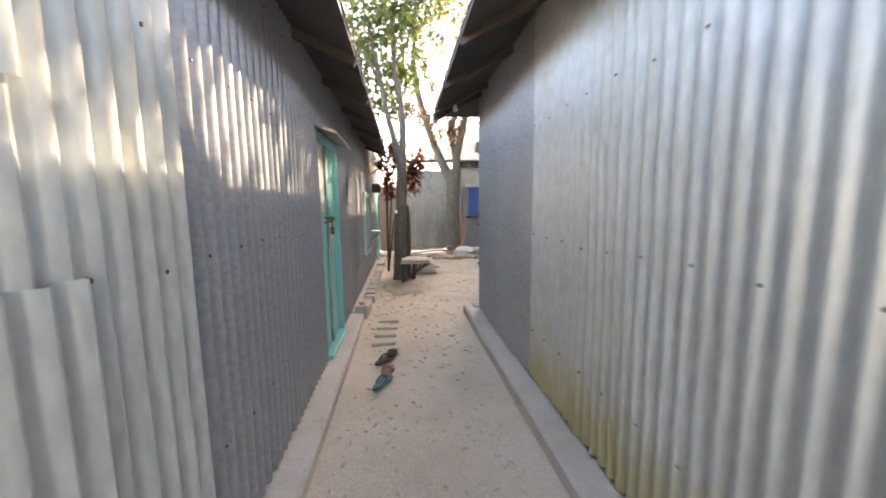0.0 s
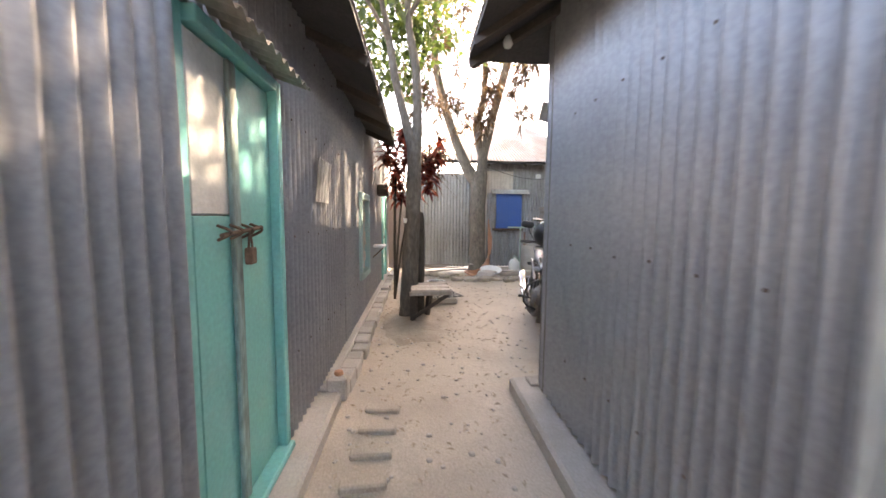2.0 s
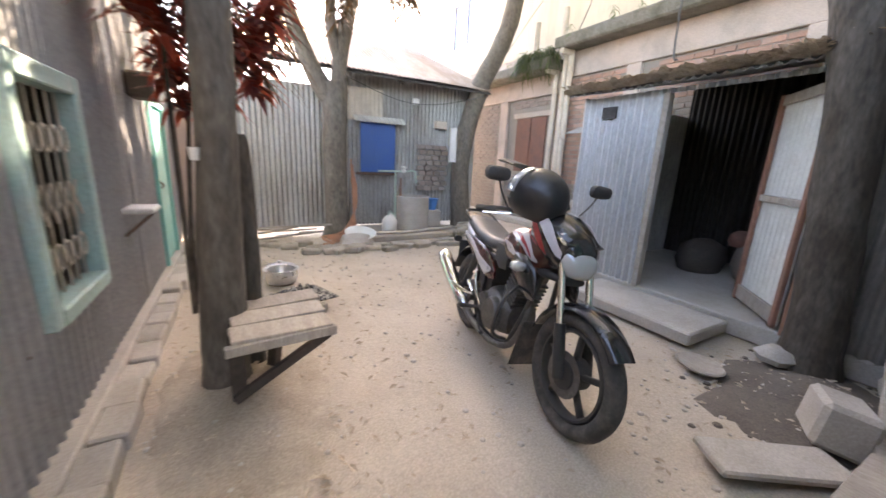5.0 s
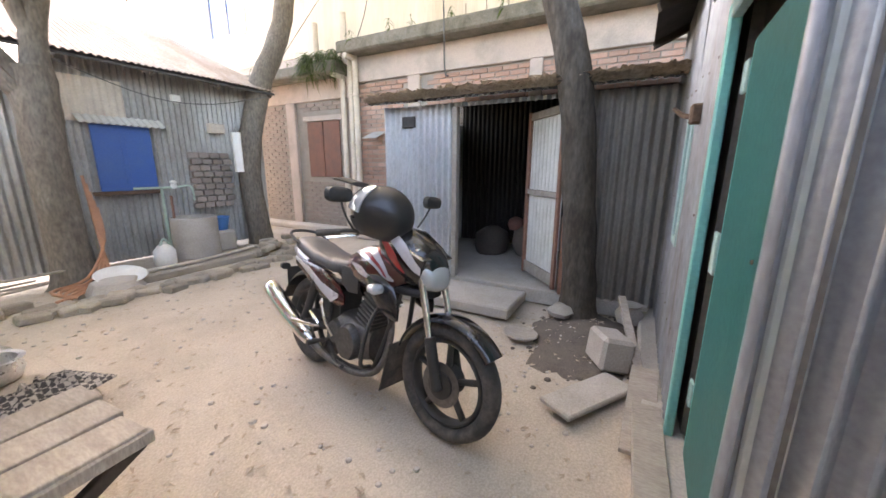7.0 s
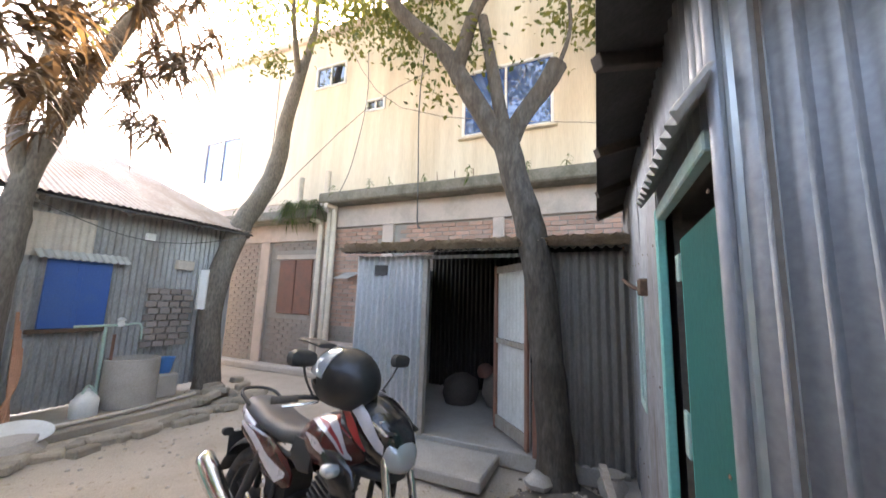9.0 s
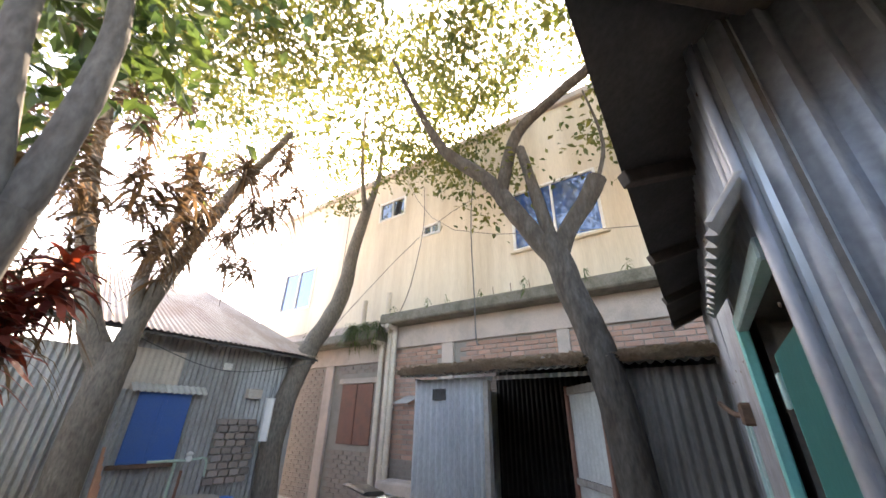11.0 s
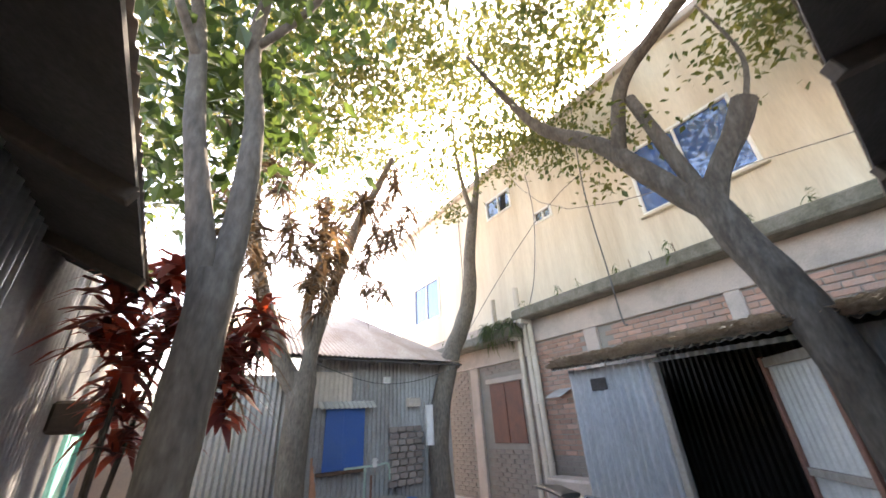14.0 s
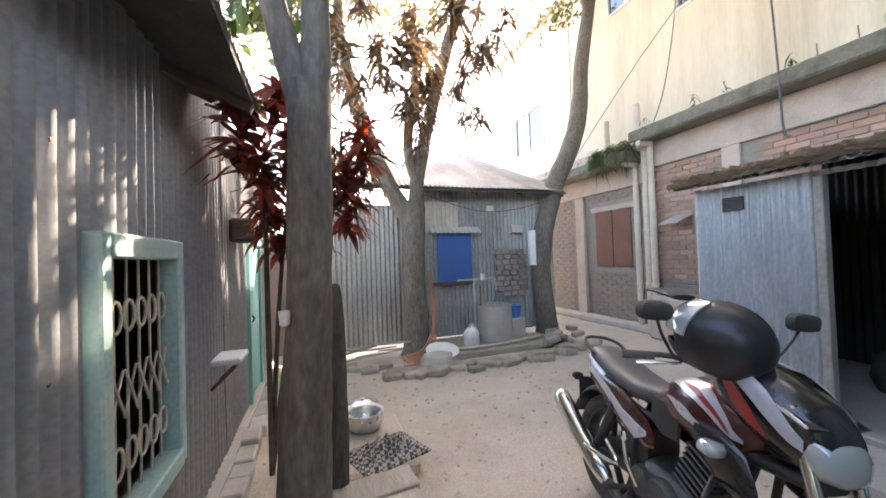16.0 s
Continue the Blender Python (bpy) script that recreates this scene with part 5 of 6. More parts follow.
bk = thing("bucket", "small light blue plastic bucket", "bucket")
part("body", move(lathe([(0.1, 0), (0.14, 0.2), (0.15, 0.21), (0.13, 0.2), (0.09, 0.02)], 20), pose(3.14, 10.5, 0.42)), M["bucket"], bk, smooth=True)
tagged(part("bucket_stand", box(3.0, 10.35, 0.08, 3.3, 10.65, 0.42, 0.03), M["cement"]), "stack of dark bricks by the tub", "bricks")
jug = thing("jerry_can", "white plastic can with a green handle", "can")
part("body", move(lathe([(0.11, 0), (0.13, 0.02), (0.13, 0.2), (0.08, 0.27), (0.04, 0.3), (0.04, 0.33), (0.002, 0.33)], 18), pose(2.2, 10.25, 0.08)), M["white"], jug, smooth=True)
part("handle", move(tube([(-0.05, 0, 0.28, 0.014), (0.0, 0, 0.37, 0.014), (0.09, 0, 0.25, 0.014)], 7), pose(2.2, 10.22, 0.08)), M["green_pipe"], jug, smooth=True)
tagged(part("basin", move(lathe([(0.1, 0.03), (0.22, 0.05), (0.25, 0.08), (0.24, 0.085), (0.2, 0.06), (0.02, 0.045)], 26), pose(1.55, 9.85, 0.1, 14, 0, 0)), M["white"], smooth=True), "shallow white plastic basin", "basin")
tagged(part("flat_stone", move(pebble(0.3, 2), pose(1.45, 9.75, 0.03)), M["cement"], smooth=True), "flat cement boulder under the basin", "stone")
for k in range(9):
    x, y, a = rr.uniform(-0.1, 1.1), rr.uniform(10.2, 10.8), rr.uniform(-25, 25)
    tagged(part("stick", tube([(x - 0.3, y - 0.3 * math.sin(radians(a)), 0.05 + 0.02 * k, 0.016), (x, y, 0.06 + 0.02 * k, 0.018), (x + 0.4, y + 0.4 * math.sin(radians(a)), 0.08 + 0.02 * k, 0.012)], 6, 3, 0.2), M["wood"], smooth=True), "dry firewood stick on the ground", "stick", "firewood")
towel = tagged(part("towel", move(([(v[0], v[1] + 0.03 * math.sin(v[0] * 40) * (1 + v[2]), v[2]) for v in corrugated(0.16, 0.62, depth=0.0, rows=5)[0]], corrugated(0.16, 0.62, depth=0.0, rows=5)[1]), pose(3.42, 10.38, 1.33)), M["cloth_white"], smooth=True), "white cloth hung to dry on a line", "cloth")
tagged(part("clothes_line", tube([(1.5, 10.35, 2.55, 0.006), (2.4, 10.36, 2.3, 0.006), (3.2, 10.37, 2.33, 0.006), (4.2, 10.5, 2.6, 0.006)], 5), M["wire"]), "sagging grey line across the far wall", "line")
tagged(part("line_drop", tube([(3.5, 10.39, 1.95, 0.004), (3.55, 10.4, 2.38, 0.004)], 5), M["wire"]), "string holding the cloth", "string")
tagged(part("switch_box", box(3.35, BY - 0.14, 1.95, 3.6, BY - 0.03, 2.1, 0.01), M["pvc"]), "pale box on the far tin wall", "box")
tagged(part("socket", box(2.88, BY - 0.1, 2.35, 3.0, BY - 0.03, 2.46, 0.01), M["white"]), "small white socket high on the far wall", "socket")

# ---- pipes, wires, shutter and plants on the building ----
for y, top in ((9.72, 3.45), (9.85, 3.5), (10.06, 3.16)):
    p = thing("drain_pipe", "cream drain pipe running down the brick wall", "pipe", "wall pipes")
    part("pipe", tube([(BX - 0.14, y, 0.0, 0.055), (BX - 0.14, y, top - 0.15, 0.055), (BX - 0.2, y, top, 0.055), (BX - 0.4, y + 0.02, top + 0.02, 0.055)], 12, 3), M["pvc"], p, smooth=True)
    for z in (0.9, 1.9, 2.8):
        part("collar", move(lathe([(0.06, -0.02), (0.068, -0.015), (0.068, 0.015), (0.06, 0.02)], 12), pose(BX - 0.14, y, z)), M["pvc"], p)
for y, z0, z1 in ((9.83, 3.72, 4.22), (10.57, 3.4, 4.16)):
    p = thing("vent_pipe", "short upright pipe standing on the ledge", "pipe", "wall pipes")
    part("pipe", tube([(BX - 0.3, y, z0 - 0.05, 0.06), (BX - 0.3, y, z1, 0.06)], 12), M["pvc"], p, smooth=True)
sh = thing("window_3", "rust-red closed shutter in the brick wall", "window", kind="structure")
part("shutter", box(BX - 0.03, 10.32, 1.2, BX, 10.79, 2.38, 0.006), M["shutter"], sh)
part("shutter", box(BX - 0.03, 10.81, 1.2, BX, 11.28, 2.38, 0.006), M["shutter"], sh)
part("lintel", box(BX - 0.05, 10.22, 2.39, BX + 0.05, 11.38, 2.5, 0.008), M["beam"], sh)
rope = thing("rope", "long dark rope hanging down the building", "rope")
part("strand", tube([(BX - 0.1, 7.6, 7.85, 0.012), (BX - 0.5, 7.6, 5.5, 0.012), (BX - 0.47, 7.58, 3.7, 0.012), (BX - 0.47, 7.56, 2.95, 0.014), (BX - 0.47, 7.5, 2.85, 0.014)], 6), M["wire"], rope)
for pts in ([(BX - 0.04, 9.2, 7.0, 0.008), (BX - 0.06, 9.15, 5.8, 0.008), (BX - 0.1, 9.4, 4.4, 0.008), (BX - 0.2, 9.6, 3.75, 0.008)],
            [(BX - 0.03, 9.9, 7.6, 0.006), (BX - 0.5, 8.0, 5.2, 0.006), (BX - 0.3, 4.2, 4.3, 0.006)],
            [(4.5, 10.9, 2.9, 0.006), (5.0, 8.5, 5.2, 0.006), (BX - 0.03, 6.9, 6.3, 0.006)],
            [(BX - 0.03, 11.9, 7.6, 0.01), (BX - 0.03, 11.9, 5.5, 0.01), (BX - 0.04, 11.95, 4.6, 0.01)]):
    tagged(part("cable", tube(pts, 5), M["wire"]), "thin slack cable on the building", "cable", "cables")
for y in (6.6, 6.95, 7.3, 5.9):
    part("rebar", tube([(BX - 0.25, y, 3.7, 0.007), (BX - 0.25, y + 0.01, 3.92, 0.007)], 5), M["rust"], building)
weeds = thing("ledge_weeds", "green weeds sprouting from the mossy ledge", "plants", kind="stuff")
rw = random.Random(77)
for k in range(22):
    y = rw.gauss(10.45, 0.35) if k < 12 else rw.uniform(4.6, 14)
    zz = 3.42 if y > 9.95 else 3.74
    flat_part("tuft", strap_plant((BX - rw.uniform(0.3, 0.5), y, zz), 60 if k < 12 else 16, 0.34 if k < 12 else 0.14, rw, 0.012, 0.9), M["leaf_big"], weeds)
hood = tagged(part("tin_hood", beam_between((BX - 0.05, 9.2, 2.1), (BX - 0.45, 9.2, 1.95), 0.35, 0.015), M["tin_old"]), "bent rusty tin flap on the brick wall", "tin flap")
tagged(part("cement_ledge", box(BX - 0.5, 8.5, 0.0, BX - 0.08, 9.6, 0.72, 0.03), M["beam"]), "low cement bench by the brick wall", "ledge")
tagged(part("wall_footing", box(BX - 0.25, 9.6, -0.02, BX + 0.1, 15.4, 0.12, 0.03), M["cement"]), "cement footing along the brick wall", "footing", kind="structure")

# ---- motorcycle ----
REAR, FRONT = Vector((1.5, 6.6)), Vector((1.265, 5.37))
fw = (FRONT - REAR).normalized()
BIKE = Matrix.Translation((REAR.x, REAR.y, -0.005)) @ Matrix.Rotation(math.atan2(fw.y, fw.x), 4, "Z") @ Matrix.Rotation(radians(-7.5), 4, "X")
WB = (FRONT - REAR).length
bike = thing("motorcycle", "dusty black and maroon motorcycle with silver stripes on its stand", "motorcycle")


RUNNING_GEAR = {"wheel", "tyre", "rim", "spoke", "brake_disc", "hub", "brake_drum", "fork_leg", "fork_tube", "front_fender", "rear_fender"}
STEERED = {"handlebar", "grip", "lever", "mirror", "mirror_stalk"}
NOSE = {"cowl", "cowl_side", "headlamp", "screen", "lower_cowl", "instrument_panel", "indicator", "indicator_arm", "nose_decal"}


def bike_body(name, v):
    """Proportions of a short commuter bike: close-set body, short tail."""
    x, y, z = v
    if name in RUNNING_GEAR:
        return v
    if name in STEERED:
        return (x - 0.23, y * 1.02, z - 0.02)
    if name in NOSE:
        return (x - 0.23, y, z + 0.02)
    return (x * (0.9 if x > 0 else 0.62), y, z + 0.02)


def bp(name, shape, mat, parent=None, label="", smooth=True):
    shape = ([bike_body(name, v) for v in shape[0]], shape[1])
    return part(name, move(shape, BIKE), M[mat], parent or bike, label, smooth)


def decal(sections, band, side, power=2.6, lift=0.004, n=14, m=5):
    """A thin painted strip lying on a lofted body: band gives (x, angle, half angle) along it, in degrees."""
    def along(table, x):
        for p, q in zip(table, table[1:]):
            if x <= q[0]:
                break
        t = min(1, max(0, (x - p[0]) / (q[0] - p[0])))
        return [a + (b - a) * t for a, b in zip(p[1:], q[1:])]
    vs, fs = [], []
    x0, x1 = band[0][0], band[-1][0]
    for up in (lift, lift - 0.003):
        for i in range(n + 1):
            x = x0 + (x1 - x0) * i / n
            z, w, h = along(sections, x)
            mid, half = along(band, x)
            for k in range(m + 1):
                a = radians(mid + half * (2 * k / m - 1))
                c, d = math.cos(a), math.sin(a)
                vs.append((x, side * (math.copysign(abs(c) ** (2 / power), c) * w + up * c), z + math.copysign(abs(d) ** (2 / power), d) * h + up * d))
    k0, w0 = (n + 1) * (m + 1), m + 1
    for i in range(n):
        for k in range(m):
            q = i * w0 + k
            fs += [(q, q + 1, q + w0 + 1, q + w0), (q + k0, q + w0 + k0, q + w0 + 1 + k0, q + 1 + k0)]
    rim = list(range(w0)) + [i * w0 + m for i in range(1, n + 1)] + [n * w0 + k for k in range(m - 1, -1, -1)] + [i * w0 for i in range(n - 1, 0, -1)]
    fs += [(a, a + k0, b + k0, b) for a, b in zip(rim, rim[1:] + rim[:1])]
    return vs, fs


def ring(R, r, wide, sides=40, seg=10):
    """A tyre: a torus about y, flattened to its width."""
    vs, fs = [], []
    for i in range(sides):
        a = 2 * math.pi * i / sides
        for k in range(seg):
            b = 2 * math.pi * k / seg
            q = R + r * math.cos(b)
            vs.append((q * math.cos(a), wide * math.sin(b), q * math.sin(a)))
    for i in range(sides):
        for k in range(seg):
            fs.append((i * seg + k, i * seg + (k + 1) % seg, ((i + 1) % sides) * seg + (k + 1) % seg, ((i + 1) % sides) * seg + k))
    return vs, fs


def wheel(x, R, wide, disc):
    at = Matrix.Translation((x, 0, R))
    w = bp("wheel", move(lathe([(0.035, -0.05), (0.05, -0.045), (0.05, 0.045), (0.035, 0.05)], 16, "Y"), at), "black_matt", None, "black alloy wheel")
    bp("tyre", move(ring(R - 0.045, 0.045, wide), at), "rubber", w, "dusty black tyre")
    bp("rim", move(ring(R - 0.098, 0.018, wide * 0.75), at), "black_matt", w)
    for k in range(5):
        a = 2 * math.pi * k / 5 + 0.3
        d = Vector((math.cos(a), 0, math.sin(a)))
        bp("spoke", move(beam_between(d * 0.04, d * (R - 0.1), 0.035, 0.028, 0.006), at), "black_matt", w)
    if disc:
        bp("brake_disc", move(lathe([(0.06, -0.062), (0.12, -0.062), (0.12, -0.058), (0.06, -0.058)], 24, "Y"), at), "engine", w)
        bp("hub", move(lathe([(0.02, -0.075), (0.075, -0.07), (0.08, -0.05), (0.08, 0.05), (0.02, 0.07)], 20, "Y"), at), "black_matt", w)
    else:
        bp("brake_drum", move(lathe([(0.02, -0.08), (0.085, -0.07), (0.09, 0.04), (0.02, 0.06)], 20, "Y"), at), "engine", w)


wheel(0, 0.32, 0.055, False)
wheel(WB, 0.32, 0.05, True)
for s in (-1, 1):
    fk = bp("fork_leg", tube([(WB, 0.09 * s, 0.3, 0.03), (WB - 0.075, 0.09 * s, 0.56, 0.03)], 12), "black_matt")
    bp("fork_tube", tube([(WB - 0.07, 0.09 * s, 0.54, 0.02), (WB - 0.21, 0.09 * s, 1.0, 0.02)], 12), "chrome", fk, "chrome fork tube")
    bp("shock", tube([(0.05, 0.12 * s, 0.36, 0.03), (0.2, 0.12 * s, 0.66, 0.032)], 10), "black_matt")
    bp("swingarm", tube([(0.0, 0.1 * s, 0.31, 0.022), (0.45, 0.1 * s, 0.36, 0.024)], 8), "black_matt")
    bp("handlebar", tube([(WB - 0.24, 0, 1.03, 0.012), (WB - 0.24, 0.12 * s, 1.05, 0.012), (WB - 0.33, 0.24 * s, 1.08, 0.012), (WB - 0.42, 0.36 * s, 1.06, 0.012)], 8), "black_matt")
    gr = bp("grip", tube([(WB - 0.37, 0.29 * s, 1.07, 0.018), (WB - 0.44, 0.39 * s, 1.055, 0.019)], 10), "rubber")
    bp("lever", tube([(WB - 0.3, 0.22 * s, 1.06, 0.006), (WB - 0.36, 0.38 * s, 1.04, 0.006)], 6), "chrome", gr)
    mi = bp("mirror", move(loft([(-0.02, 0, 0.03, 0.02), (-0.015, 0, 0.075, 0.042), (0.02, 0, 0.07, 0.038), (0.035, 0, 0.03, 0.018)], 16, 3), Matrix.Translation((WB - 0.3, 0.36 * s, 1.27))), "black_matt", None, "black mirror")
    bp("mirror_stalk", tube([(WB - 0.32, 0.24 * s, 1.08, 0.006), (WB - 0.31, 0.31 * s, 1.17, 0.006), (WB - 0.3, 0.35 * s, 1.25, 0.006)], 6), "black_matt", mi)
    bp("indicator", move(loft([(-0.04, 0, 0.015, 0.012), (-0.02, 0, 0.04, 0.028), (0.03, 0, 0.045, 0.03), (0.05, 0, 0.02, 0.015)], 12), Matrix.Translation((WB - 0.17, 0.2 * s, 0.74))), "lamp_glass", None, "clear indicator lamp")
    bp("indicator_arm", tube([(WB - 0.2, 0.08 * s, 0.76, 0.012), (WB - 0.18, 0.19 * s, 0.745, 0.012)], 7), "black_matt")
    bp("rear_indicator", move(loft([(-0.04, 0, 0.012, 0.01), (-0.02, 0, 0.03, 0.022), (0.03, 0, 0.035, 0.025)], 12), Matrix.Translation((-0.34, 0.15 * s, 0.68))), "black_matt")
    sp = bp("side_panel", move(loft([(-0.12, 0.74, 0.01, 0.025), (0.08, 0.7, 0.014, 0.06), (0.28, 0.645, 0.016, 0.095), (0.48, 0.6, 0.012, 0.07), (0.55, 0.58, 0.006, 0.03)], 14, 2.5), Matrix.Translation((0, 0.13 * s, 0))), "maroon", None, "maroon side panel with a silver flash")
    bp("flash", move(loft([(-0.1, 0.765, 0.005, 0.012), (0.1, 0.71, 0.005, 0.024), (0.3, 0.62, 0.005, 0.03), (0.42, 0.585, 0.005, 0.04), (0.5, 0.6, 0.003, 0.012)], 10), Matrix.Translation((0, 0.146 * s, 0))), "silver", sp, "silver flash")
    bp("tank_shroud", move(loft([(0.82, 0.76, 0.02, 0.05), (0.95, 0.7, 0.026, 0.1), (1.05, 0.66, 0.018, 0.09), (1.1, 0.62, 0.006, 0.04)], 12), Matrix.Translation((0, 0.145 * s, 0))), "black_gloss")
    bp("cowl_side", move(loft([(WB - 0.33, 0.9, 0.01, 0.03), (WB - 0.2, 0.89, 0.018, 0.09), (WB - 0.02, 0.86, 0.016, 0.085), (WB + 0.08, 0.83, 0.006, 0.04)], 14), Matrix.Translation((0, 0.125 * s, 0)) @ Matrix.Rotation(radians(-9 * s), 4, "Z")), "black_gloss", None, "black fairing side")
    bp("footpeg", tube([(0.42, 0.14 * s, 0.3, 0.012), (0.42, 0.3 * s, 0.31, 0.018)], 8), "rubber")
    bp("frame_tube", tube([(0.1, 0.08 * s, 0.72, 0.016), (0.5, 0.1 * s, 0.68, 0.018), (0.95, 0.05 * s, 0.82, 0.02)], 8), "black_matt")
    bp("cradle", tube([(1.02, 0.05 * s, 0.75, 0.016), (0.92, 0.1 * s, 0.35, 0.016), (0.8, 0.11 * s, 0.2, 0.016), (0.4, 0.11 * s, 0.2, 0.016), (0.36, 0.1 * s, 0.6, 0.016)], 8), "black_matt")
    bp("knee_pad", move(loft([(0.52, 0.74, 0.01, 0.06), (0.6, 0.72, 0.014, 0.08), (0.7, 0.7, 0.01, 0.05)], 10), Matrix.Translation((0, 0.13 * s, 0))), "black_matt")


def arc_guard(x, z, R, a0, a1, wide, mat, name, label=""):
    vs, fs = [], []
    n = 22
    for i in range(n + 1):
        a = radians(a0 + (a1 - a0) * i / n)
        for lift in (0.0, 0.006):
            for k, dy in enumerate((-1, -0.7, 0, 0.7, 1)):
                q = R + lift - (0.03 if abs(dy) == 1 else 0.006 if dy else 0)
                vs.append((x + q * math.cos(a), wide * dy, z + q * math.sin(a)))
    for i in range(n):
        b = i * 10
        for k in range(4):
            fs += [(b + k, b + k + 1, b + k + 11, b + k + 10), (b + 5 + k, b + 15 + k, b + 16 + k, b + 6 + k)]
        fs += [(b, b + 10, b + 15, b + 5), (b + 4, b + 9, b + 19, b + 14)]
    fs += [(0, 5, 6, 1), (1, 6, 7, 2), (2, 7, 8, 3), (3, 8, 9, 4)]
    e = n * 10
    fs += [(e, e + 1, e + 6, e + 5), (e + 1, e + 2, e + 7, e + 6), (e + 2, e + 3, e + 8, e + 7), (e + 3, e + 4, e + 9, e + 8)]
    return bp(name, (vs, fs), mat, None, label)


arc_guard(WB, 0.32, 0.355, 38, 160, 0.07, "black_gloss", "front_fender", "glossy black front mudguard")
arc_guard(0, 0.32, 0.37, 75, 165, 0.09, "black_matt", "rear_fender", "black rear mudguard")
TANK = [(0.5, 0.78, 0.09, 0.06), (0.56, 0.79, 0.125, 0.1), (0.7, 0.81, 0.155, 0.135), (0.84, 0.82, 0.16, 0.14), (0.98, 0.82, 0.125, 0.11), (1.06, 0.83, 0.07, 0.06)]
tank = bp("fuel_tank", loft(TANK, 22, 2.6), "maroon", None, "maroon fuel tank with silver and red swooshes")
for s in (-1, 1):
    bp("tank_decal", decal(TANK, [(0.6, 58, 5), (0.72, 48, 20), (0.84, 34, 22), (0.93, 8, 12), (1.0, -18, 3)], s), "silver", tank, "silver swoosh")
    bp("tank_decal", decal(TANK, [(0.8, 66, 3), (0.87, 56, 13), (0.95, 40, 14), (1.02, 20, 3)], s), "red", tank, "red swoosh")
    bp("tank_decal", decal(TANK, [(0.62, 12, 2), (0.75, -2, 6), (0.86, -14, 4), (0.94, -28, 1)], s), "silver", tank)
    bp("tank_decal", decal(TANK, [(0.7, 46, 2), (0.8, 34, 6), (0.9, 12, 4), (0.96, -6, 1)], s, lift=0.007), "red", tank)
bp("tank_cap", move(lathe([(0.045, 0), (0.045, 0.012), (0.03, 0.018), (0.002, 0.018)], 18), Matrix.Translation((0.78, 0, 0.955))), "chrome")
bp("seat", loft([(-0.3, 0.86, 0.07, 0.03), (-0.2, 0.855, 0.115, 0.05), (0.0, 0.83, 0.135, 0.055), (0.15, 0.79, 0.14, 0.05), (0.35, 0.765, 0.13, 0.05), (0.5, 0.775, 0.1, 0.05), (0.56, 0.79, 0.07, 0.04)], 20, 2.8), "seat", None, "dusty black vinyl seat")
bp("tail_panel", loft([(-0.4, 0.82, 0.03, 0.02), (-0.34, 0.81, 0.08, 0.045), (-0.15, 0.775, 0.12, 0.05), (0.05, 0.74, 0.13, 0.05)], 18, 2.6), "silver", None, "silver tail fairing")
bp("tail_lamp", loft([(-0.42, 0.8, 0.03, 0.015), (-0.4, 0.79, 0.06, 0.03), (-0.35, 0.78, 0.06, 0.03)], 14), "red")
bp("grab_rail", tube([(-0.1, 0.12, 0.86, 0.011), (-0.3, 0.12, 0.91, 0.011), (-0.42, 0.06, 0.93, 0.011), (-0.42, -0.06, 0.93, 0.011), (-0.3, -0.12, 0.91, 0.011), (-0.1, -0.12, 0.86, 0.011)], 8), "black_matt")
bp("number_plate", move(box(-0.006, -0.1, -0.09, 0.006, 0.1, 0.06, 0.003), Matrix.Translation((-0.42, 0, 0.6)) @ Matrix.Rotation(radians(-20), 4, "Y")), "black_matt", None, "dusty number plate", False)
COWL = [(WB - 0.32, 0.98, 0.06, 0.05), (WB - 0.22, 0.97, 0.13, 0.12), (WB - 0.06, 0.93, 0.14, 0.14), (WB + 0.06, 0.88, 0.12, 0.12), (WB + 0.12, 0.85, 0.07, 0.08)]
cowl = bp("cowl", loft(COWL, 20, 2.6), "black_gloss", None, "black headlamp fairing")
for s in (-1, 1):
    bp("nose_decal", decal(COWL, [(WB - 0.28, 50, 4), (WB - 0.16, 34, 12), (WB - 0.02, 16, 14), (WB + 0.08, 0, 5)], s, lift=0.02), "silver", cowl, "silver nose stripe")
    bp("nose_decal", decal(COWL, [(WB - 0.2, 16, 2), (WB - 0.13, 6, 8), (WB - 0.05, -6, 6), (WB + 0.0, -14, 1)], s, lift=0.03), "red", cowl, "red nose stripe")
bp("headlamp", loft([(WB + 0.03, 0.86, 0.115, 0.085), (WB + 0.09, 0.84, 0.105, 0.085), (WB + 0.13, 0.825, 0.08, 0.06), (WB + 0.145, 0.82, 0.04, 0.03)], 20, 2.5), "lamp_glass", None, "clear headlamp glass")
bp("screen", move(loft([(-0.02, 0, 0.005, 0.02), (0.0, 0.0, 0.13, 0.012), (0.12, 0.035, 0.135, 0.012), (0.22, 0.04, 0.08, 0.01), (0.27, 0.035, 0.03, 0.006)], 18, 2.4), Matrix.Translation((WB + 0.09, 0, 0.93)) @ Matrix.Rotation(radians(-142), 4, "Y")), "visor", None, "smoked dark windscreen")
bp("lower_cowl", loft([(WB - 0.2, 0.74, 0.08, 0.03), (WB - 0.1, 0.73, 0.09, 0.03), (WB + 0.08, 0.735, 0.07, 0.02)], 14, 3), "black_matt")
bp("instrument_panel", move(box(-0.05, -0.1, -0.02, 0.05, 0.1, 0.02, 0.012), Matrix.Translation((WB - 0.25, 0, 1.09)) @ Matrix.Rotation(radians(-30), 4, "Y")), "black_matt", None, "", False)
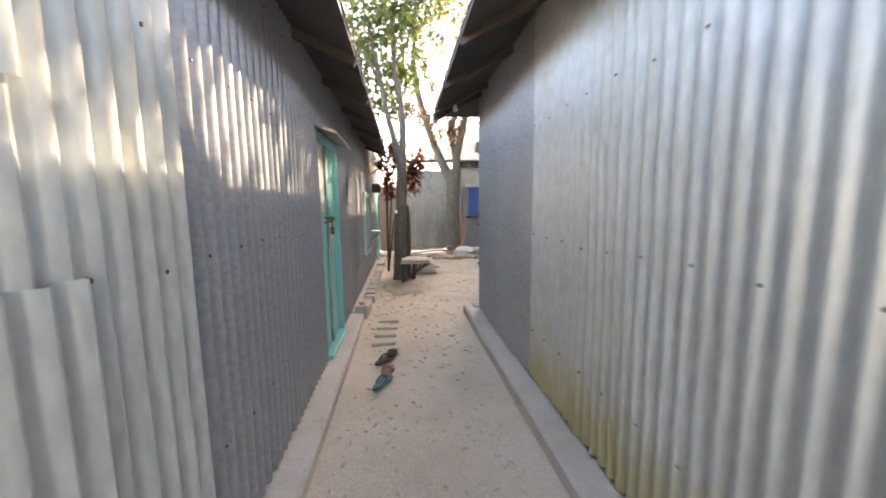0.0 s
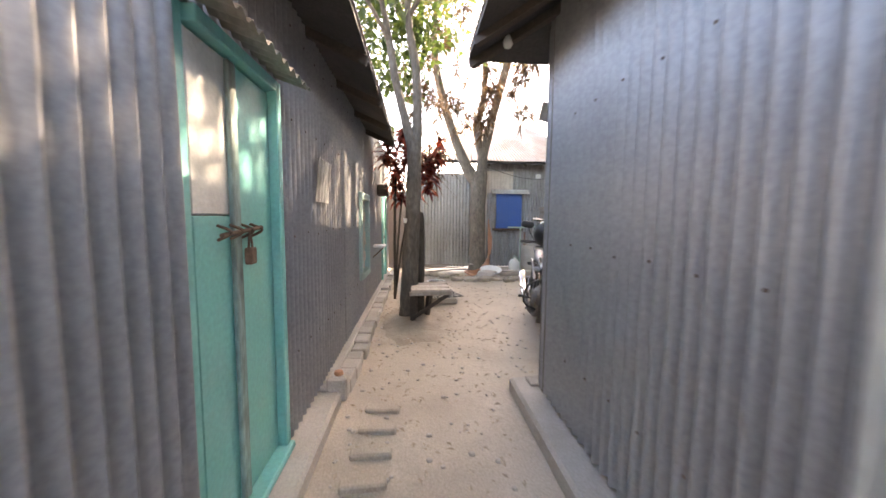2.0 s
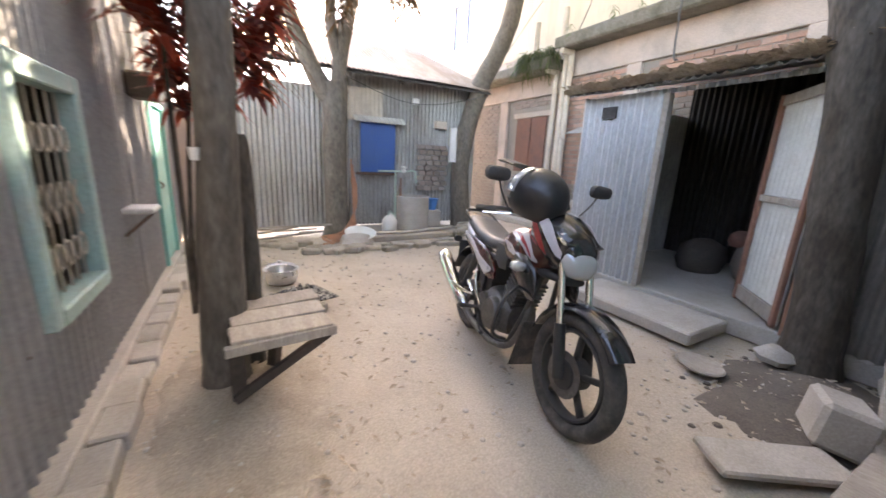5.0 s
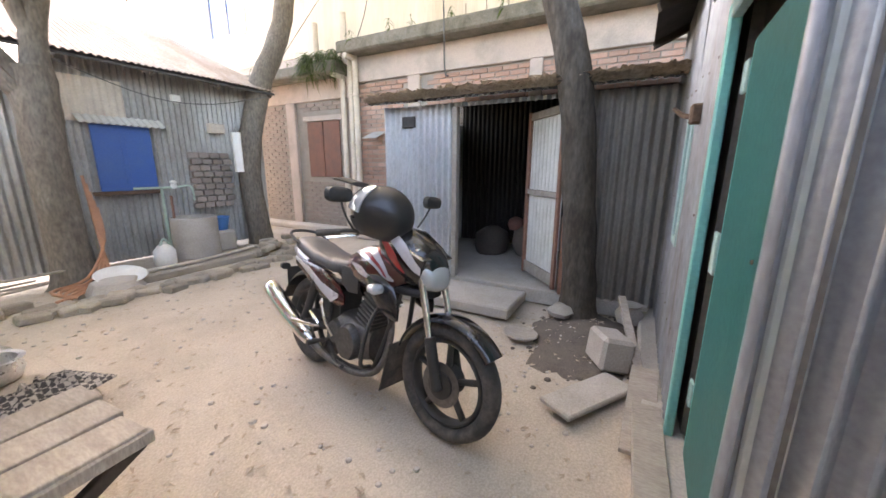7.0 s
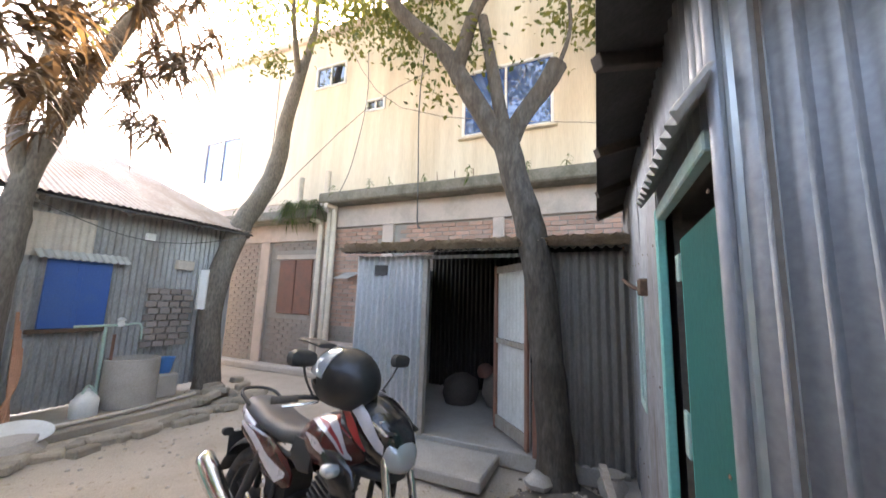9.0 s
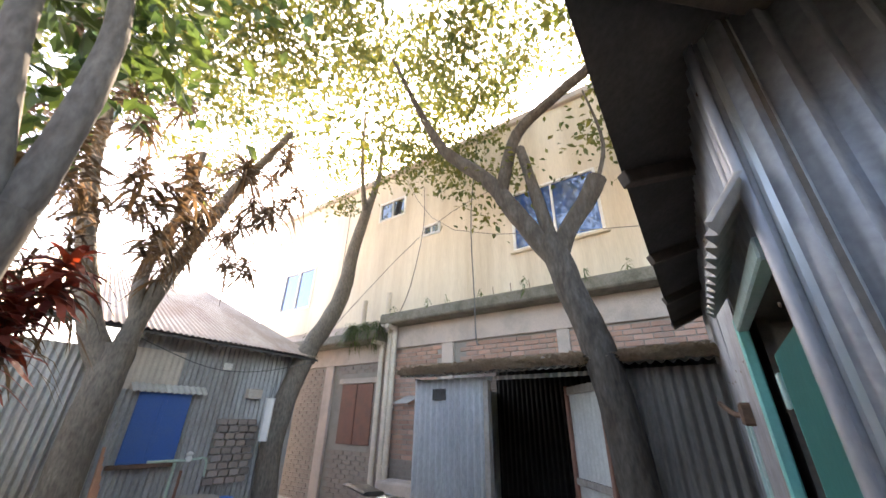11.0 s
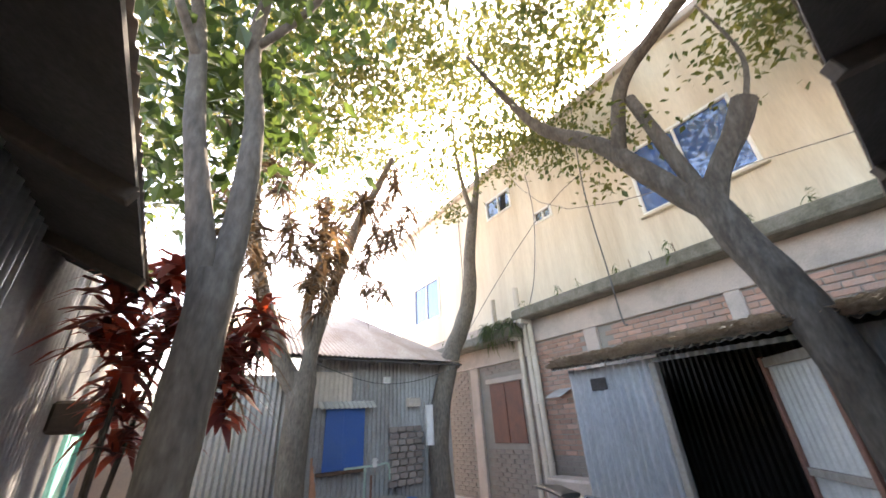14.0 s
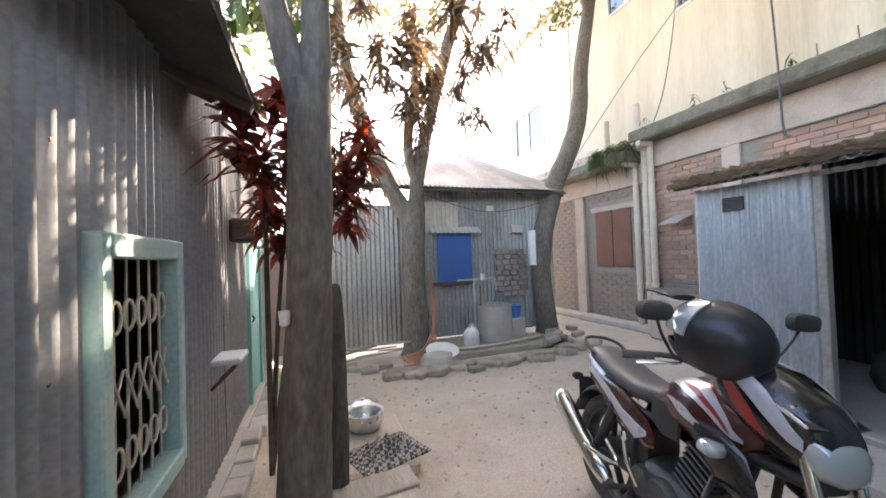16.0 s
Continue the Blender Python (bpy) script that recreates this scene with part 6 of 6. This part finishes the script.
eng = bp("engine", loft([(0.42, 0.36, 0.1, 0.09), (0.48, 0.36, 0.13, 0.13), (0.68, 0.34, 0.13, 0.13), (0.8, 0.34, 0.1, 0.1)], 18, 3.2), "engine", None, "oily alloy engine block")
for s in (-1, 1):
    bp("crank_cover", move(lathe([(0.02, 0.165 * s), (0.1, 0.16 * s), (0.115, 0.13 * s), (0.115, 0.1 * s)], 22, "Y"), Matrix.Translation((0.62, 0, 0.33))), "engine", eng)
    bp("clutch_cover", move(lathe([(0.02, 0.15 * s), (0.07, 0.148 * s), (0.08, 0.1 * s)], 20, "Y"), Matrix.Translation((0.47, 0, 0.36))), "engine", eng)
for k in range(7):
    bp("cylinder_fin", move(box(-0.085, -0.1, -0.006, 0.085, 0.1, 0.006, 0.003), Matrix.Translation((0.72 + 0.012 * k, 0, 0.46 + 0.028 * k)) @ Matrix.Rotation(radians(22), 4, "Y")), "engine", eng, "", False)
bp("cylinder_head", move(box(-0.08, -0.09, 0, 0.08, 0.09, 0.08, 0.02), Matrix.Translation((0.8, 0, 0.64)) @ Matrix.Rotation(radians(22), 4, "Y")), "engine", eng, "", False)
bp("exhaust_pipe", tube([(0.9, -0.04, 0.6, 0.02), (0.98, -0.08, 0.45, 0.02), (0.92, -0.12, 0.24, 0.02), (0.7, -0.15, 0.17, 0.02), (0.4, -0.17, 0.2, 0.022), (0.22, -0.18, 0.27, 0.03)], 10), "engine")
mf = bp("muffler", tube([(0.28, -0.185, 0.25, 0.03), (0.2, -0.19, 0.28, 0.05), (-0.15, -0.2, 0.4, 0.058), (-0.42, -0.21, 0.5, 0.06), (-0.46, -0.21, 0.515, 0.045)], 16, 3), "chrome", None, "chrome silencer")
bp("end_cap", tube([(-0.455, -0.211, 0.512, 0.047), (-0.475, -0.212, 0.52, 0.035)], 14), "black_matt", mf)
bp("kick_lever", tube([(0.48, -0.16, 0.34, 0.012), (0.44, -0.2, 0.45, 0.012), (0.4, -0.2, 0.56, 0.012), (0.48, -0.25, 0.57, 0.013)], 8), "chrome")
bp("brake_pedal", tube([(0.45, -0.15, 0.26, 0.009), (0.62, -0.2, 0.2, 0.009), (0.7, -0.22, 0.22, 0.014)], 7), "black_matt")
bp("rear_peg_plate", tube([(0.15, -0.14, 0.42, 0.012), (0.3, -0.16, 0.36, 0.012), (0.16, -0.28, 0.4, 0.016)], 7), "chrome")
bp("side_stand", tube([(0.5, 0.14, 0.22, 0.014), (0.42, 0.25, 0.04, 0.013), (0.4, 0.28, 0.02, 0.02)], 8), "black_matt")
bp("leg_guard", tube([(0.9, -0.12, 0.62, 0.012), (1.0, -0.27, 0.55, 0.012), (0.98, -0.29, 0.35, 0.012), (0.86, -0.13, 0.25, 0.012)], 8), "black_matt")
bp("mud_flap", move(box(-0.006, -0.11, -0.17, 0.006, 0.11, 0.14, 0.004), Matrix.Translation((0.97, 0, 0.28)) @ Matrix.Rotation(radians(12), 4, "Y")), "rubber", None, "dusty rubber mud flap", False)
bp("chain_case", move(box(-0.2, -0.015, -0.04, 0.25, 0.015, 0.04, 0.012), Matrix.Translation((0.2, 0.12, 0.34)) @ Matrix.Rotation(radians(-4), 4, "Y")), "black_matt", None, "", False)
bp("air_box", loft([(0.2, 0.52, 0.08, 0.1), (0.3, 0.5, 0.1, 0.13), (0.45, 0.5, 0.09, 0.12)], 14, 3), "black_matt")

# ---- helmet resting on the tank ----
helmet = thing("helmet", "satin black full-face helmet with a raised clear visor on the motorcycle", "helmet")
HM = BIKE @ Matrix.Translation((0.8, -0.13, 1.16)) @ Matrix.Rotation(radians(206), 4, "Z") @ Matrix.Rotation(radians(-12), 4, "Y") @ Matrix.Scale(1.1, 4)


def dome(rx, ry, rz, a0, a1, b0, b1, n=26, m=16, thick=0.008):
    vs, fs = [], []
    for lay in (1.0, 1 - thick / rx):
        for i in range(n + 1):
            a = radians(a0 + (a1 - a0) * i / n)
            for j in range(m + 1):
                b = radians(b0 + (b1 - b0) * j / m)
                vs.append((lay * rx * math.cos(a) * math.cos(b), lay * ry * math.sin(a) * math.cos(b), lay * rz * math.sin(b)))
    k, w = (n + 1) * (m + 1), m + 1
    for i in range(n):
        for j in range(m):
            q = i * w + j
            fs += [(q, q + 1, q + w + 1, q + w), (q + k, q + w + k, q + w + 1 + k, q + 1 + k)]
    for j in range(m):
        for q in (j, n * w + j):
            fs.append((q, q + k, q + 1 + k, q + 1))
    for i in range(n):
        for q in (i * w, i * w + m):
            fs.append((q, q + w, q + w + k, q + k))
    return vs, fs


def hp(name, shape, mat, label=""):
    return part(name, move(shape, HM), M[mat], helmet, label, True)


hp("shell", dome(0.165, 0.135, 0.145, 52, 308, -52, 89), "helmet_black", "satin black shell")
hp("crown_front", dome(0.163, 0.133, 0.143, -52, 52, 34, 89), "helmet_black")
hp("chin_bar", dome(0.175, 0.13, 0.14, -56, 56, -56, -22), "black_matt", "black chin bar")
hp("visor", dome(0.18, 0.143, 0.152, -66, 66, -4, 58), "lamp_glass", "raised clear visor")
hp("lining", dome(0.15, 0.12, 0.13, 0, 360, -60, 80), "black_matt")
hp("peak", move(loft([(0.0, 0, 0.1, 0.012), (0.08, -0.005, 0.095, 0.012), (0.13, -0.02, 0.06, 0.008)], 14, 2.5), Matrix.Translation((0.15, 0, 0.11)) @ Matrix.Rotation(radians(-5), 4, "Y")), "black_matt", "black peak")

# ---- brickwork of the building's ground floor, last ----
BW, BH, J = 0.245, 0.07, 0.014
brick_wall = thing("wall_east_brick", "bare brick ground-floor wall with recessed mortar", "wall", kind="structure")
part("mortar", box(BX + 0.005, 0.5, 0.0, BX + 0.2, 15.4, 3.05), M["mortar"], brick_wall)
brick_mesh = bpy.data.meshes.new("brick")
v, f = box(-0.012, -BW / 2, -BH / 2, 0.03, BW / 2, BH / 2, 0.006)
brick_mesh.from_pydata(v, [], f)
brick_mesh.materials.append(M["brick"])
rest = []
rk = random.Random(4)
for j in range(36):
    z = 0.04 + j * (BH + J)
    y = 3.9 + (0.13 if j % 2 else 0)
    while y < 14.8:
        gap = any(a - 0.13 < y < b + 0.13 for a, b in ((8.3, 8.56), (11.62, 11.9)))
        shut = 10.25 < y < 11.42 and 1.12 < z < 2.6
        behind = (4.3 < y < 7.35 and z < 2.45)
        top = z > (3.0 if y < 9.95 else 2.75)
        if not (gap or shut or behind or top):
            near = (y < 8.3 and z > 2.4) or (8.3 < y < 9.75 and z > 1.0)
            off = rk.uniform(-0.004, 0.004)
            if near:
                ob = new("brick", brick_mesh)
                ob.location = (BX + off, y, z)
                ob.rotation_euler = (rk.uniform(-0.012, 0.012), 0, rk.uniform(-0.01, 0.01))
                ob.parent = brick_wall
            else:
                rest.append(move((v, f), Matrix.Translation((BX + off, y, z))))
        y += BW + J
tagged(part("far_bricks", join(*rest), M["brick_dull"], brick_wall), "", kind="stuff")
